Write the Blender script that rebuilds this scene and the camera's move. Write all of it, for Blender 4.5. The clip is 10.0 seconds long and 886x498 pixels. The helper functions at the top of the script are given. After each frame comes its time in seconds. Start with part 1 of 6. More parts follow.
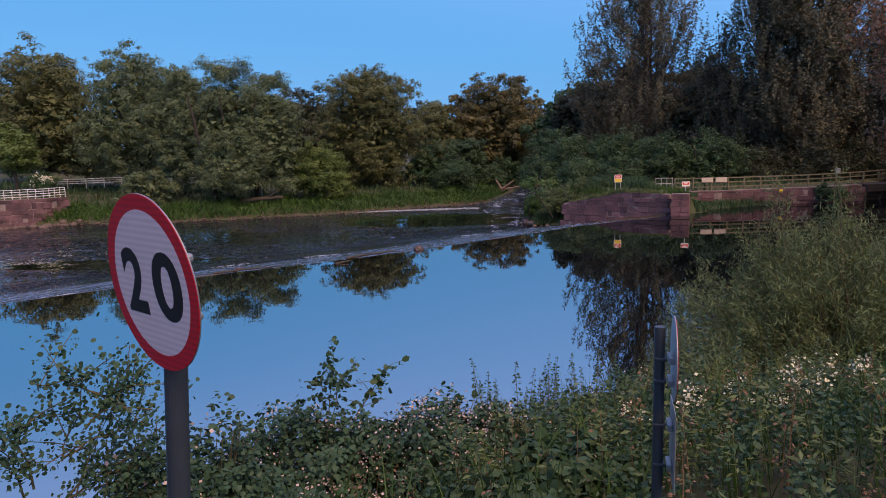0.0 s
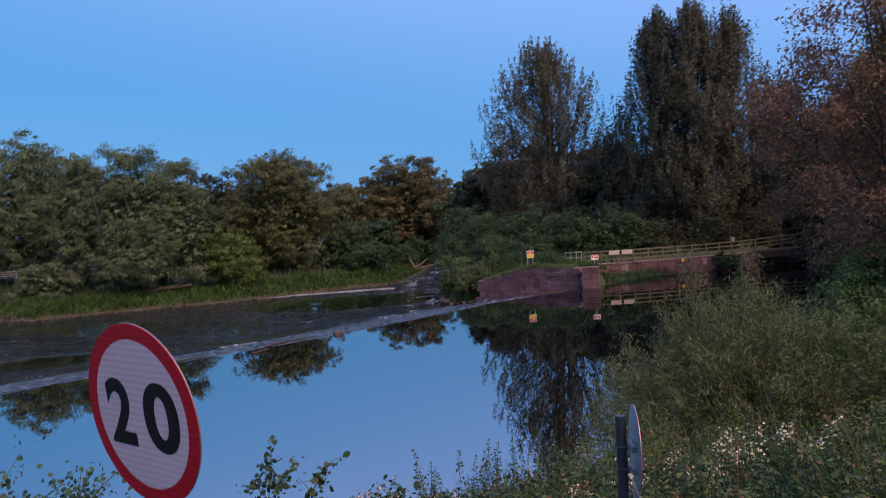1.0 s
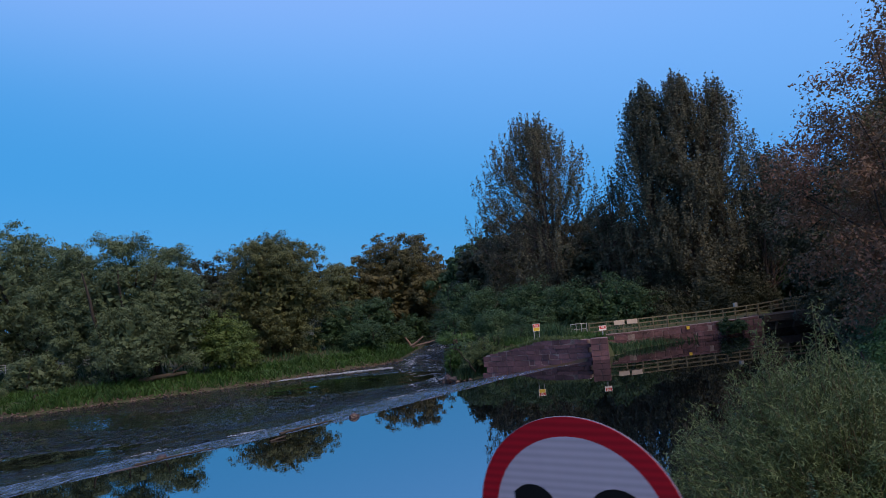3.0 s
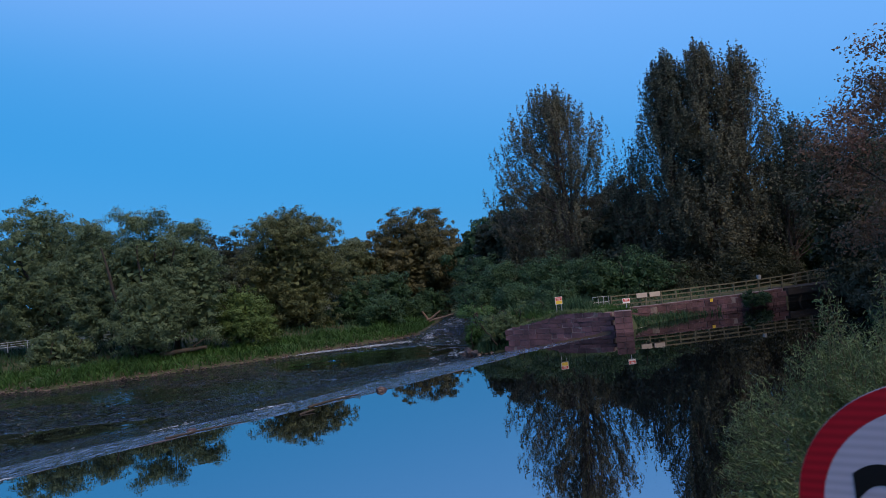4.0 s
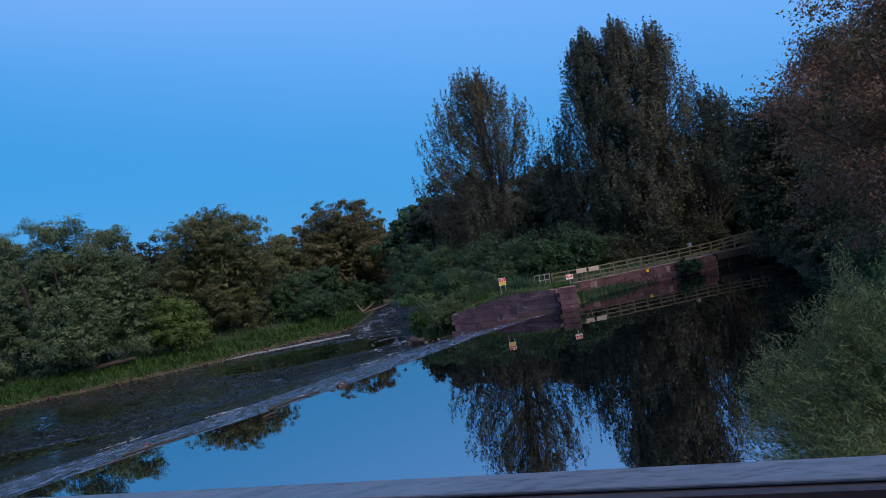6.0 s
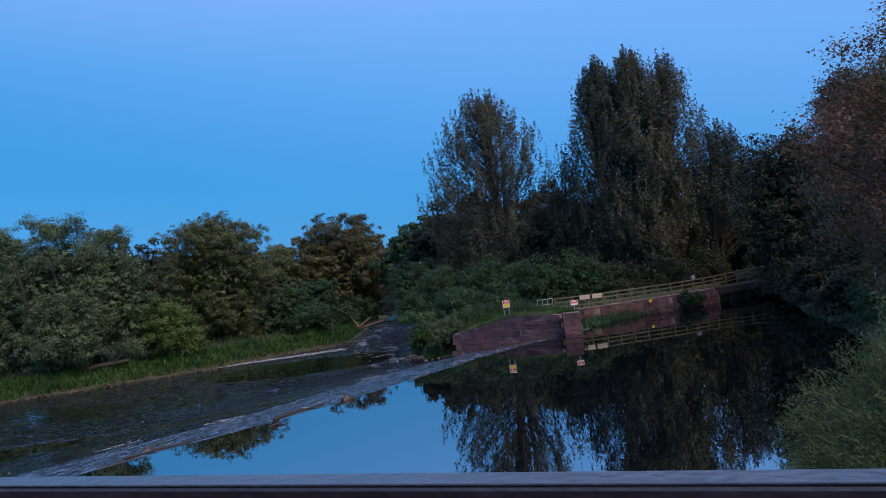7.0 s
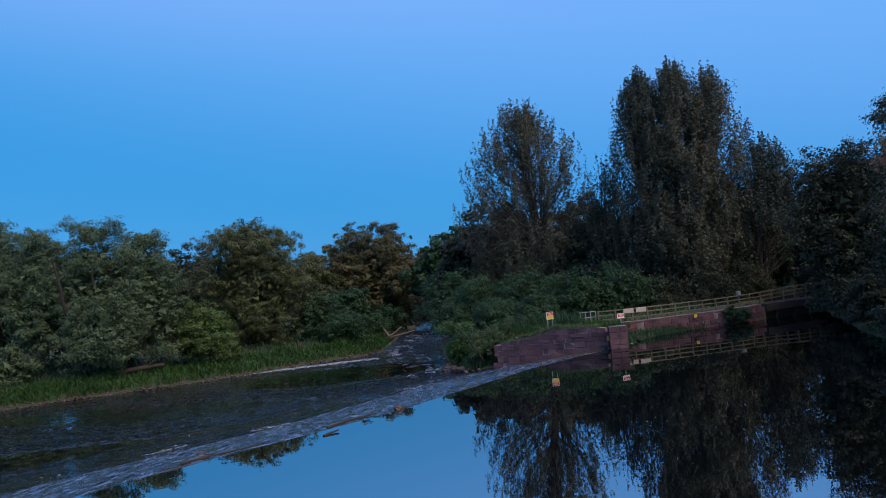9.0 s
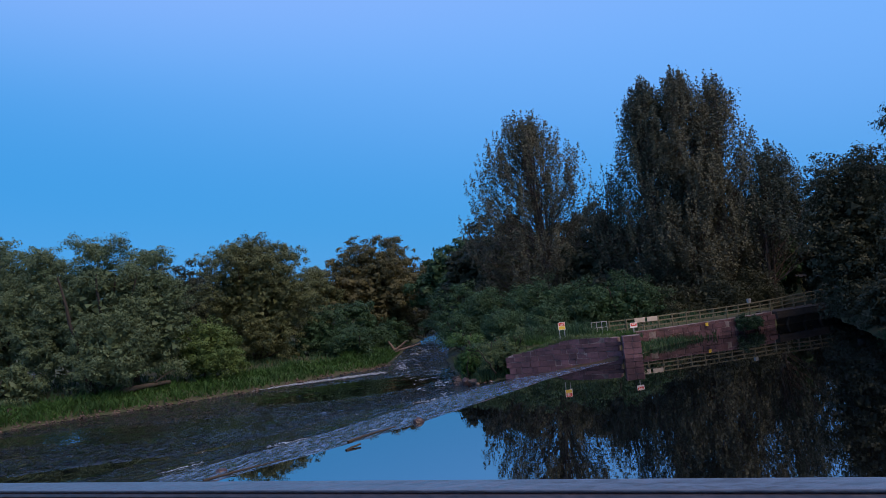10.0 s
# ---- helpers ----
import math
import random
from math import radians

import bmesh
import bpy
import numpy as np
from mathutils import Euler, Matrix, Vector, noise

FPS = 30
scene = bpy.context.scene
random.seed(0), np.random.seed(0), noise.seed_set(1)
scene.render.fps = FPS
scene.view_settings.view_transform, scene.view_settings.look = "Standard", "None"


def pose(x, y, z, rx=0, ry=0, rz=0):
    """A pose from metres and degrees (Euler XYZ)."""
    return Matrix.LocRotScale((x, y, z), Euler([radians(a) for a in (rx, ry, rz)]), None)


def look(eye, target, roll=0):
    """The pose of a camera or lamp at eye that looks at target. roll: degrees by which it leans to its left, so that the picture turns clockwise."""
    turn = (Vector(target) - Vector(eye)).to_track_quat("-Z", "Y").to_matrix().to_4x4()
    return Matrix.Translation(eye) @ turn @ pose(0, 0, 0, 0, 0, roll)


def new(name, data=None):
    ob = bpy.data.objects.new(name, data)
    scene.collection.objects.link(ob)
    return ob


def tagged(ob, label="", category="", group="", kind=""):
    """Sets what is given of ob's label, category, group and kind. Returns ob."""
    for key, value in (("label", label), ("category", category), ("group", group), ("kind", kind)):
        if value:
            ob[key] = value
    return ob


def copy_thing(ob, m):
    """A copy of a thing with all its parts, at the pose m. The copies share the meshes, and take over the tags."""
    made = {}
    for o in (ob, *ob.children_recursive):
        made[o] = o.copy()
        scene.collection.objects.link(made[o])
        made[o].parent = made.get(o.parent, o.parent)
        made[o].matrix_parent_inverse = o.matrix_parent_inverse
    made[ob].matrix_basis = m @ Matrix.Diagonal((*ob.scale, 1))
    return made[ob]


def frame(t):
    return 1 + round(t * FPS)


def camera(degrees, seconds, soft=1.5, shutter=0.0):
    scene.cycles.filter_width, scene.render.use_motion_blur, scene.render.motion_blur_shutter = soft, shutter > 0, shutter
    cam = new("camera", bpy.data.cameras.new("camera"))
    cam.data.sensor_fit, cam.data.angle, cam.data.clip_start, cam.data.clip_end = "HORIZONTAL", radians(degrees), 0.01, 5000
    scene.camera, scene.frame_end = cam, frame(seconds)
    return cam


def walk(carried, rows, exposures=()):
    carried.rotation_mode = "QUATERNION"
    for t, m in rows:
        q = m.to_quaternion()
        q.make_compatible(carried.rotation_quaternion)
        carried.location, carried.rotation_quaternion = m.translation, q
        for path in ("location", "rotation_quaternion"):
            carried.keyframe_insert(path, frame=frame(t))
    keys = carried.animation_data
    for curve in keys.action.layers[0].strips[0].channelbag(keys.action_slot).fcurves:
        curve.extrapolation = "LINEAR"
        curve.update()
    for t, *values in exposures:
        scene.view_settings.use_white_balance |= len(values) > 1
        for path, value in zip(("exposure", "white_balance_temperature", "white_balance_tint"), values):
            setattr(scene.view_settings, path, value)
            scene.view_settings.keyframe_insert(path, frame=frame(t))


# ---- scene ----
LENS = 60.7
cam = camera(LENS, 10.0, soft=0.55, shutter=0.25)
PATH = [
    (0, (0.000, 0.000, 4.774), (-0.2287, 1.9687, 4.5029), -1.15),
    (0.5, (-0.093, -0.069, 4.805), (-0.2283, 1.9152, 4.5895), -1.62),
    (1, (-0.249, -0.079, 4.907), (-0.2427, 1.9199, 4.8347), -2.95),
    (1.5, (-0.547, 0.012, 4.953), (-0.4374, 2.0082, 5.0000), -4.30),
    (2, (-0.890, 0.062, 4.957), (-0.7732, 2.0555, 5.0675), -4.99),
    (2.5, (-1.203, 0.156, 4.947), (-1.1025, 2.1486, 5.0915), -5.12),
    (3, (-1.560, 0.303, 4.975), (-1.5003, 2.2982, 5.1014), -5.09),
    (4.5, (-2.531, 0.952, 4.932), (-2.5178, 2.9515, 4.9809), -5.56),
    (5, (-2.860, 1.132, 4.923), (-2.8442, 3.1314, 4.9717), -6.09),
    (5.5, (-3.209, 1.315, 4.962), (-3.0672, 3.3102, 4.9865), -9.30),
    (5.7, (-3.364, 1.374, 4.977), (-3.1642, 3.3637, 4.9843), -10.19),
    (6.8, (-4.319, 1.583, 5.031), (-4.0503, 3.5643, 5.0700), -7.00),
    (7, (-4.480, 1.648, 5.036), (-4.2288, 3.6316, 5.0930), -6.18),
    (7.5, (-4.842, 1.865, 5.029), (-4.6128, 3.8500, 5.1097), -4.97),
    (8, (-5.179, 2.094, 5.047), (-4.9615, 4.0806, 5.1318), -4.44),
    (8.5, (-5.508, 2.312, 5.015), (-5.2917, 4.2987, 5.0970), -4.32),
    (9, (-5.892, 2.503, 5.030), (-5.6950, 4.4908, 5.1233), -5.00),
    (9.5, (-6.300, 2.650, 5.018), (-6.1290, 4.6402, 5.1252), -6.40),
    (10, (-6.669, 2.795, 5.013), (-6.4651, 4.7806, 5.1408), -5.85),
]
walk(cam, [(t, look(eye, target, roll)) for t, eye, target, roll in PATH],
     exposures=[(0.0, 0.44, 8200, 26), (1.0, 0.29, 8000, 28), (2.0, 0.05, 7450, 23), (3.0, 0.07, 6700, 11), (4.5, 0.04, 6400, 7), (7.0, 0.05, 6500, 10), (8.5, -0.02, 6250, 5), (10.0, 0.06, 6520, 11)])

# ---- dusk sky and light ----
world = bpy.data.worlds.new("dusk_sky")
scene.world = world
world.use_nodes = True
wn, wl = world.node_tree.nodes, world.node_tree.links
wn.clear()
sky = wn.new("ShaderNodeTexSky")
sky.sky_type = "NISHITA"
sky.sun_disc = False
sky.sun_elevation = radians(12)
sky.sun_rotation = radians(139)
sky.altitude = 50
sky.air_density, sky.dust_density, sky.ozone_density = 1.0, 0.4, 3.0
lift = wn.new("ShaderNodeMix")
lift.data_type = "RGBA"
lift.inputs["Factor"].default_value = 0.86
over, height_up, zone, band = wn.new("ShaderNodeTexCoord"), wn.new("ShaderNodeSeparateXYZ"), wn.new("ShaderNodeMapRange"), wn.new("ShaderNodeMix")
zone.inputs["From Min"].default_value, zone.inputs["From Max"].default_value = 0.08, 0.42
zone.interpolation_type = "SMOOTHSTEP"
band.data_type = "RGBA"
band.inputs["A"].default_value, band.inputs["B"].default_value = (0.16, 2.72, 6.9, 1), (1.65, 4.15, 9.3, 1)
wl.new(over.outputs["Generated"], height_up.inputs[0])
# the glow lies to the east, so the sky is paler there
aside = wn.new("ShaderNodeMath")
aside.operation = "MULTIPLY_ADD"
aside.inputs[1].default_value = 0.18
wl.new(height_up.outputs["X"], aside.inputs[0])
wl.new(height_up.outputs["Z"], aside.inputs[2])
wl.new(aside.outputs[0], zone.inputs["Value"])
wl.new(zone.outputs["Result"], band.inputs["Factor"])
upper, violet = wn.new("ShaderNodeMapRange"), wn.new("ShaderNodeMix")
upper.inputs["From Min"].default_value, upper.inputs["From Max"].default_value = 0.26, 0.60
upper.interpolation_type = "SMOOTHSTEP"
violet.data_type = "RGBA"
violet.inputs["B"].default_value = (3.0, 4.4, 9.2, 1)
wl.new(height_up.outputs["Z"], upper.inputs["Value"])
wl.new(upper.outputs["Result"], violet.inputs["Factor"])
wl.new(band.outputs["Result"], violet.inputs["A"])
wl.new(violet.outputs["Result"], lift.inputs["B"])
bg = wn.new("ShaderNodeBackground")
bg.inputs["Strength"].default_value = 0.112
wo = wn.new("ShaderNodeOutputWorld")
wl.new(sky.outputs["Color"], lift.inputs["A"])
wl.new(lift.outputs["Result"], bg.inputs["Color"])
wl.new(bg.outputs["Background"], wo.inputs["Surface"])

sun_data = bpy.data.lights.new("sun", "SUN")
sun_data.energy, sun_data.angle, sun_data.color = 2.6, radians(35), (1.0, 0.76, 0.52)
sun = new("sun", sun_data)
sun.matrix_world = look((0, 0, 0), (-0.60, 0.70, -1.1))


# ---- materials ----
def mat(name, base, rough=0.8, second=None, scale=4.0, metal=0.0, bump=0.0, bump_scale=30.0, island=0.0, spec=0.4):
    """A surface whose colour wanders between base and second at two sizes, with fine relief."""
    m = bpy.data.materials.new(name)
    m.use_nodes = True
    n, l = m.node_tree.nodes, m.node_tree.links
    p = n["Principled BSDF"]
    p.inputs["Roughness"].default_value, p.inputs["Metallic"].default_value = rough, metal
    p.inputs["Specular IOR Level"].default_value = spec
    second = second or tuple(c * 0.7 for c in base)
    geo = n.new("ShaderNodeNewGeometry")
    big, small = n.new("ShaderNodeTexNoise"), n.new("ShaderNodeTexNoise")
    big.inputs["Scale"].default_value, small.inputs["Scale"].default_value = scale, scale * 9
    big.inputs["Detail"].default_value, small.inputs["Detail"].default_value = 3, 2
    l.new(geo.outputs["Position"], big.inputs["Vector"])
    l.new(geo.outputs["Position"], small.inputs["Vector"])
    blend = n.new("ShaderNodeMath")
    blend.operation = "MULTIPLY_ADD"
    blend.inputs[1].default_value = 0.45
    l.new(small.outputs["Fac"], blend.inputs[0])
    l.new(big.outputs["Fac"], blend.inputs[2])
    last = blend
    if island:
        more = n.new("ShaderNodeMath")
        more.operation = "MULTIPLY_ADD"
        more.inputs[1].default_value = island
        l.new(geo.outputs["Random Per Island"], more.inputs[0])
        l.new(last.outputs[0], more.inputs[2])
        last = more
    span = n.new("ShaderNodeMapRange")
    span.inputs["From Min"].default_value = 0.42 + 0.3 * island * 0.5
    span.inputs["From Max"].default_value = 1.0 + island * 0.8
    l.new(last.outputs[0], span.inputs["Value"])
    mix = n.new("ShaderNodeMix")
    mix.data_type = "RGBA"
    mix.inputs["A"].default_value, mix.inputs["B"].default_value = (*base, 1), (*second, 1)
    l.new(span.outputs["Result"], mix.inputs["Factor"])
    l.new(mix.outputs["Result"], p.inputs["Base Color"])
    if bump:
        b, tex = n.new("ShaderNodeBump"), n.new("ShaderNodeTexNoise")
        tex.inputs["Scale"].default_value = bump_scale
        tex.inputs["Detail"].default_value = 4
        l.new(geo.outputs["Position"], tex.inputs["Vector"])
        b.inputs["Strength"].default_value, b.inputs["Distance"].default_value = bump, 0.02
        l.new(tex.outputs["Fac"], b.inputs["Height"])
        l.new(b.outputs["Normal"], p.inputs["Normal"])
    return m


def leaf_mat(name, base, second, scale=0.35, through_leaf=0.2, rough=0.55):
    """Leaves: each differs from its neighbours, boughs differ from one another, some light passes through."""
    m = mat(name, base, rough, second, scale, island=0.14, spec=0.22)
    n, l = m.node_tree.nodes, m.node_tree.links
    p, out = n["Principled BSDF"], n["Material Output"]
    t = n.new("ShaderNodeBsdfTranslucent")
    mix = n.new("ShaderNodeMixShader")
    mix.inputs["Fac"].default_value = through_leaf
    l.new(p.inputs["Base Color"].links[0].from_socket, t.inputs["Color"])
    l.new(p.outputs["BSDF"], mix.inputs[1])
    l.new(t.outputs["BSDF"], mix.inputs[2])
    l.new(mix.outputs["Shader"], out.inputs["Surface"])
    return m


def water_mat(name, waves, rough, gloss, body, patches=0.0, calm=(), rapids=None, crests=None, white=0.0, full=0.5):
    """Dark water under a mirror surface; waves: (strength, height, size, stretch) of each set of ripples."""
    m = bpy.data.materials.new(name)
    m.use_nodes = True
    n, l = m.node_tree.nodes, m.node_tree.links
    n.clear()
    out, mix = n.new("ShaderNodeOutputMaterial"), n.new("ShaderNodeMixShader")
    d, g = n.new("ShaderNodeBsdfDiffuse"), n.new("ShaderNodeBsdfGlossy")
    d.inputs["Color"].default_value = (*body, 1)
    g.inputs["Color"].default_value = (0.93, 0.95, 0.97, 1)
    g.inputs["Roughness"].default_value = rough
    fres, span = n.new("ShaderNodeFresnel"), n.new("ShaderNodeMapRange")
    fres.inputs["IOR"].default_value = 1.33
    span.inputs["From Max"].default_value = full
    span.inputs["To Min"].default_value, span.inputs["To Max"].default_value = gloss
    geo = n.new("ShaderNodeNewGeometry")
    normal = None
    if patches:
        stretch, big, ramp = n.new("ShaderNodeMapping"), n.new("ShaderNodeTexNoise"), n.new("ShaderNodeMapRange")
        stretch.inputs["Scale"].default_value = (patches * 0.8, patches * 1.3, 1)
        stretch.inputs["Rotation"].default_value = (0, 0, radians(-30))
        big.inputs["Scale"].default_value, big.inputs["Detail"].default_value = 1.0, 4
        ramp.inputs["From Min"].default_value, ramp.inputs["From Max"].default_value = 0.42, 0.57
        ramp.inputs["To Min"].default_value = 0.08
        l.new(geo.outputs["Position"], stretch.inputs["Vector"])
        l.new(stretch.outputs["Vector"], big.inputs["Vector"])
        l.new(big.outputs["Fac"], ramp.inputs["Value"])
        rough_water = ramp.outputs["Result"]
        # deep slow reaches where the surface lies smooth
        for cx_, cy_, turn, half_l, half_w in calm:
            oval, dist, wob, soft = n.new("ShaderNodeMapping"), n.new("ShaderNodeVectorMath"), n.new("ShaderNodeMath"), n.new("ShaderNodeMapRange")
            oval.vector_type = "TEXTURE"
            oval.inputs["Location"].default_value = (cx_, cy_, -2.36)
            oval.inputs["Rotation"].default_value = (0, 0, radians(turn))
            oval.inputs["Scale"].default_value = (half_l, half_w, 50)
            dist.operation = "LENGTH"
            wob.operation = "MULTIPLY_ADD"
            wob.inputs[1].default_value = -0.9
            soft.inputs["From Min"].default_value, soft.inputs["From Max"].default_value = 0.35, 0.85
            soft.inputs["To Min"].default_value = 0.0
            times = n.new("ShaderNodeMath")
            times.operation = "MULTIPLY"
            l.new(geo.outputs["Position"], oval.inputs["Vector"])
            l.new(oval.outputs["Vector"], dist.inputs[0])
            l.new(big.outputs["Fac"], wob.inputs[0])
            l.new(dist.outputs["Value"], wob.inputs[2])
            l.new(wob.outputs[0], soft.inputs["Value"])
            l.new(soft.outputs["Result"], times.inputs[0])
            l.new(rough_water, times.inputs[1])
            rough_water = times.outputs[0]
        if rapids:
            xyz, rise, most = n.new("ShaderNodeSeparateXYZ"), n.new("ShaderNodeMapRange"), n.new("ShaderNodeMath")
            rise.inputs["From Min"].default_value, rise.inputs["From Max"].default_value = rapids
            rise.inputs["To Max"].default_value = 0.5
            most.operation = "MAXIMUM"
            l.new(geo.outputs["Position"], xyz.inputs[0])
            l.new(xyz.outputs["Y"], rise.inputs["Value"])
            l.new(rise.outputs["Result"], most.inputs[0])
            l.new(rough_water, most.inputs[1])
            rough_water = most.outputs[0]
    for strength, height, size, stretch in waves:
        mapping, tex, b = n.new("ShaderNodeMapping"), n.new("ShaderNodeTexNoise"), n.new("ShaderNodeBump")
        mapping.inputs["Scale"].default_value = (stretch[0] / size, stretch[1] / size, 1 / size)
        mapping.inputs["Rotation"].default_value = (0, 0, radians(stretch[2]))
        tex.inputs["Scale"].default_value, tex.inputs["Detail"].default_value = 1.0, 2
        b.inputs["Strength"].default_value, b.inputs["Distance"].default_value = strength, height
        l.new(geo.outputs["Position"], mapping.inputs["Vector"])
        l.new(mapping.outputs["Vector"], tex.inputs["Vector"])
        h = tex.outputs["Fac"]
        if crests:
            peak = n.new("ShaderNodeMapRange")
            peak.interpolation_type = "SMOOTHSTEP"
            peak.inputs["From Min"].default_value, peak.inputs["From Max"].default_value = crests
            l.new(h, peak.inputs["Value"])
            h = peak.outputs["Result"]
        if patches:
            times = n.new("ShaderNodeMath")
            times.operation = "MULTIPLY"
            l.new(rough_water, times.inputs[0])
            l.new(h, times.inputs[1])
            h = times.outputs[0]
        l.new(h, b.inputs["Height"])
        if normal:
            l.new(normal, b.inputs["Normal"])
        normal = b.outputs["Normal"]
    for s in (d, g, fres):
        l.new(normal, s.inputs["Normal"])
    l.new(fres.outputs["Fac"], span.inputs["Value"])
    l.new(span.outputs["Result"], mix.inputs["Fac"])
    l.new(d.outputs["BSDF"], mix.inputs[1])
    l.new(g.outputs["BSDF"], mix.inputs[2])
    last = mix
    if white:
        # aerated white water in streaks; its blue stands in for reflected sky
        streak, tex, cut, foam, over_all = n.new("ShaderNodeMapping"), n.new("ShaderNodeTexNoise"), n.new("ShaderNodeMapRange"), n.new("ShaderNodeBsdfDiffuse"), n.new("ShaderNodeMixShader")
        streak.inputs["Scale"].default_value = (1.3, 0.45, 1)
        streak.inputs["Rotation"].default_value = (0, 0, radians(-44 if not rapids else 8))
        tex.inputs["Scale"].default_value, tex.inputs["Detail"].default_value = 2.6, 5
        cut.inputs["From Min"].default_value, cut.inputs["From Max"].default_value = 0.48, 0.62
        cut.inputs["To Max"].default_value = white
        foam.inputs["Color"].default_value = (0.28, 0.42, 0.64, 1)
        l.new(geo.outputs["Position"], streak.inputs["Vector"])
        l.new(streak.outputs["Vector"], tex.inputs["Vector"])
        l.new(tex.outputs["Fac"], cut.inputs["Value"])
        amount = cut.outputs["Result"]
        if rapids:
            times = n.new("ShaderNodeMath")
            times.operation = "MULTIPLY"
            l.new(rise.outputs["Result"], times.inputs[0])
            l.new(amount, times.inputs[1])
            amount = times.outputs[0]
        l.new(normal, foam.inputs["Normal"])
        l.new(amount, over_all.inputs["Fac"])
        l.new(mix.outputs["Shader"], over_all.inputs[1])
        l.new(foam.outputs["BSDF"], over_all.inputs[2])
        last = over_all
    l.new(last.outputs["Shader"], out.inputs["Surface"])
    return m


POOL = water_mat("still_water", [(0.035, 0.03, 1.1, (1, 1, 0)), (0.025, 0.02, 0.35, (1, 1, 30))], 0.008, (-0.03, 0.55), (0.003, 0.004, 0.005), full=0.46)
RIFFLE = water_mat("riffle_water", [(1.0, 0.44, 0.50, (1.0, 0.45, 10)), (1.0, 0.17, 0.20, (1.0, 0.45, -8))], 0.015, (0.0, 0.80), (0.004, 0.005, 0.007), 0.075,
                   calm=((-8.5, 72.0, 18, 10.0, 7.0), (-25.0, 45.0, 6, 13.0, 2.6)), rapids=(82.0, 96.0), crests=(0.48, 0.63), white=0.46)
APRON = water_mat("apron_water", [(1.0, 0.40, 0.40, (1.2, 0.32, -44)), (1.0, 0.12, 0.14, (1.2, 0.4, -44))], 0.08, (0.04, 0.85), (0.034, 0.046, 0.062), white=0.26)
EARTH = mat("earth", (0.055, 0.045, 0.03), 0.95, (0.04, 0.06, 0.02), 0.6, bump=0.6, bump_scale=8)
ASPHALT = mat("asphalt", (0.05, 0.05, 0.05), 0.9, (0.035, 0.035, 0.036), 1.5, bump=0.5, bump_scale=160)
SANDSTONE = mat("red_sandstone", (0.175, 0.088, 0.094), 0.9, (0.046, 0.028, 0.034), 0.8, bump=0.7, bump_scale=14)
MORTAR = mat("mortar", (0.34, 0.27, 0.25), 0.95, (0.05, 0.036, 0.036), 0.9, bump=0.5, bump_scale=20)
ALGAE = mat("algae_stone", (0.078, 0.036, 0.015), 0.6, (0.026, 0.028, 0.014), 2.2, bump=0.6, bump_scale=12)
TIMBER = mat("fence_timber", (0.185, 0.16, 0.10), 0.85, (0.10, 0.095, 0.058), 3.0, bump=0.4, bump_scale=40)
# rail tops: the sky's light and reflection are put into this blue-grey
SKYLIT_TIMBER = mat("skylit_timber", (0.085, 0.098, 0.125), 0.28, (0.055, 0.060, 0.076), 6.0, spec=0.9, bump=0.25, bump_scale=70)
END_GRAIN = mat("rail_end_timber", (0.115, 0.062, 0.062), 0.4, (0.070, 0.040, 0.042), 7.0, spec=0.6, bump=0.2, bump_scale=90)
# dark base that carries the shade on the rail's sides
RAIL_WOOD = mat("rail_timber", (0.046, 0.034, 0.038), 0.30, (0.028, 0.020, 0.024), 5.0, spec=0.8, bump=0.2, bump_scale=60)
STEEL_DARK = mat("post_paint", (0.030, 0.042, 0.056), 0.42, (0.022, 0.030, 0.040), 6.0, bump=0.08, bump_scale=200)
ALU = mat("sign_back", (0.32, 0.34, 0.36), 0.45, (0.24, 0.26, 0.28), 5.0, metal=0.6)
GALV = mat("galvanised_steel", (0.42, 0.43, 0.44), 0.5, (0.3, 0.31, 0.32), 6.0, metal=0.5)
WHITE_PAINT = mat("white_paint", (0.75, 0.75, 0.74), 0.6, (0.6, 0.6, 0.58), 3.0)
BARK = mat("bark", (0.058, 0.045, 0.036), 0.95, (0.034, 0.027, 0.021), 3.0, bump=0.8, bump_scale=18)
POPLAR_BARK = mat("poplar_bark", (0.105, 0.076, 0.062), 0.9, (0.06, 0.046, 0.038), 3.0, bump=0.6, bump_scale=18)
OLD_LOG = mat("rotting_log", (0.075, 0.042, 0.032), 0.9, (0.04, 0.045, 0.035), 2.5, bump=0.6, bump_scale=25)
DRIFT = mat("driftwood", (0.30, 0.21, 0.17), 0.9, (0.16, 0.11, 0.085), 2.5, bump=0.5, bump_scale=30)
WET_ROCK = mat("wet_rock", (0.055, 0.033, 0.03), 0.35, (0.05, 0.032, 0.028), 2.5, bump=0.6, bump_scale=14)
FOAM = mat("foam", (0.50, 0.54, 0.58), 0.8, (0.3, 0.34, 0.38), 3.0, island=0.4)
ROCK = mat("bank_rock", (0.16, 0.11, 0.09), 0.95, (0.07, 0.052, 0.043), 1.6, bump=0.6, bump_scale=12, island=0.4)
LEAF_WILLOW = leaf_mat("willow_leaf", (0.132, 0.18, 0.092), (0.07, 0.102, 0.05))
LEAF_OLIVE = leaf_mat("olive_leaf", (0.132, 0.148, 0.062), (0.072, 0.086, 0.036))
LEAF_BROWN = leaf_mat("browning_leaf", (0.132, 0.114, 0.048), (0.07, 0.073, 0.032))
LEAF_POPLAR = leaf_mat("poplar_leaf", (0.122, 0.116, 0.072), (0.064, 0.068, 0.044))
LEAF_POPLAR_DARK = leaf_mat("dark_poplar_leaf", (0.072, 0.084, 0.056), (0.038, 0.046, 0.032))
LEAF_DARK = leaf_mat("dark_leaf", (0.052, 0.062, 0.036), (0.027, 0.034, 0.02))
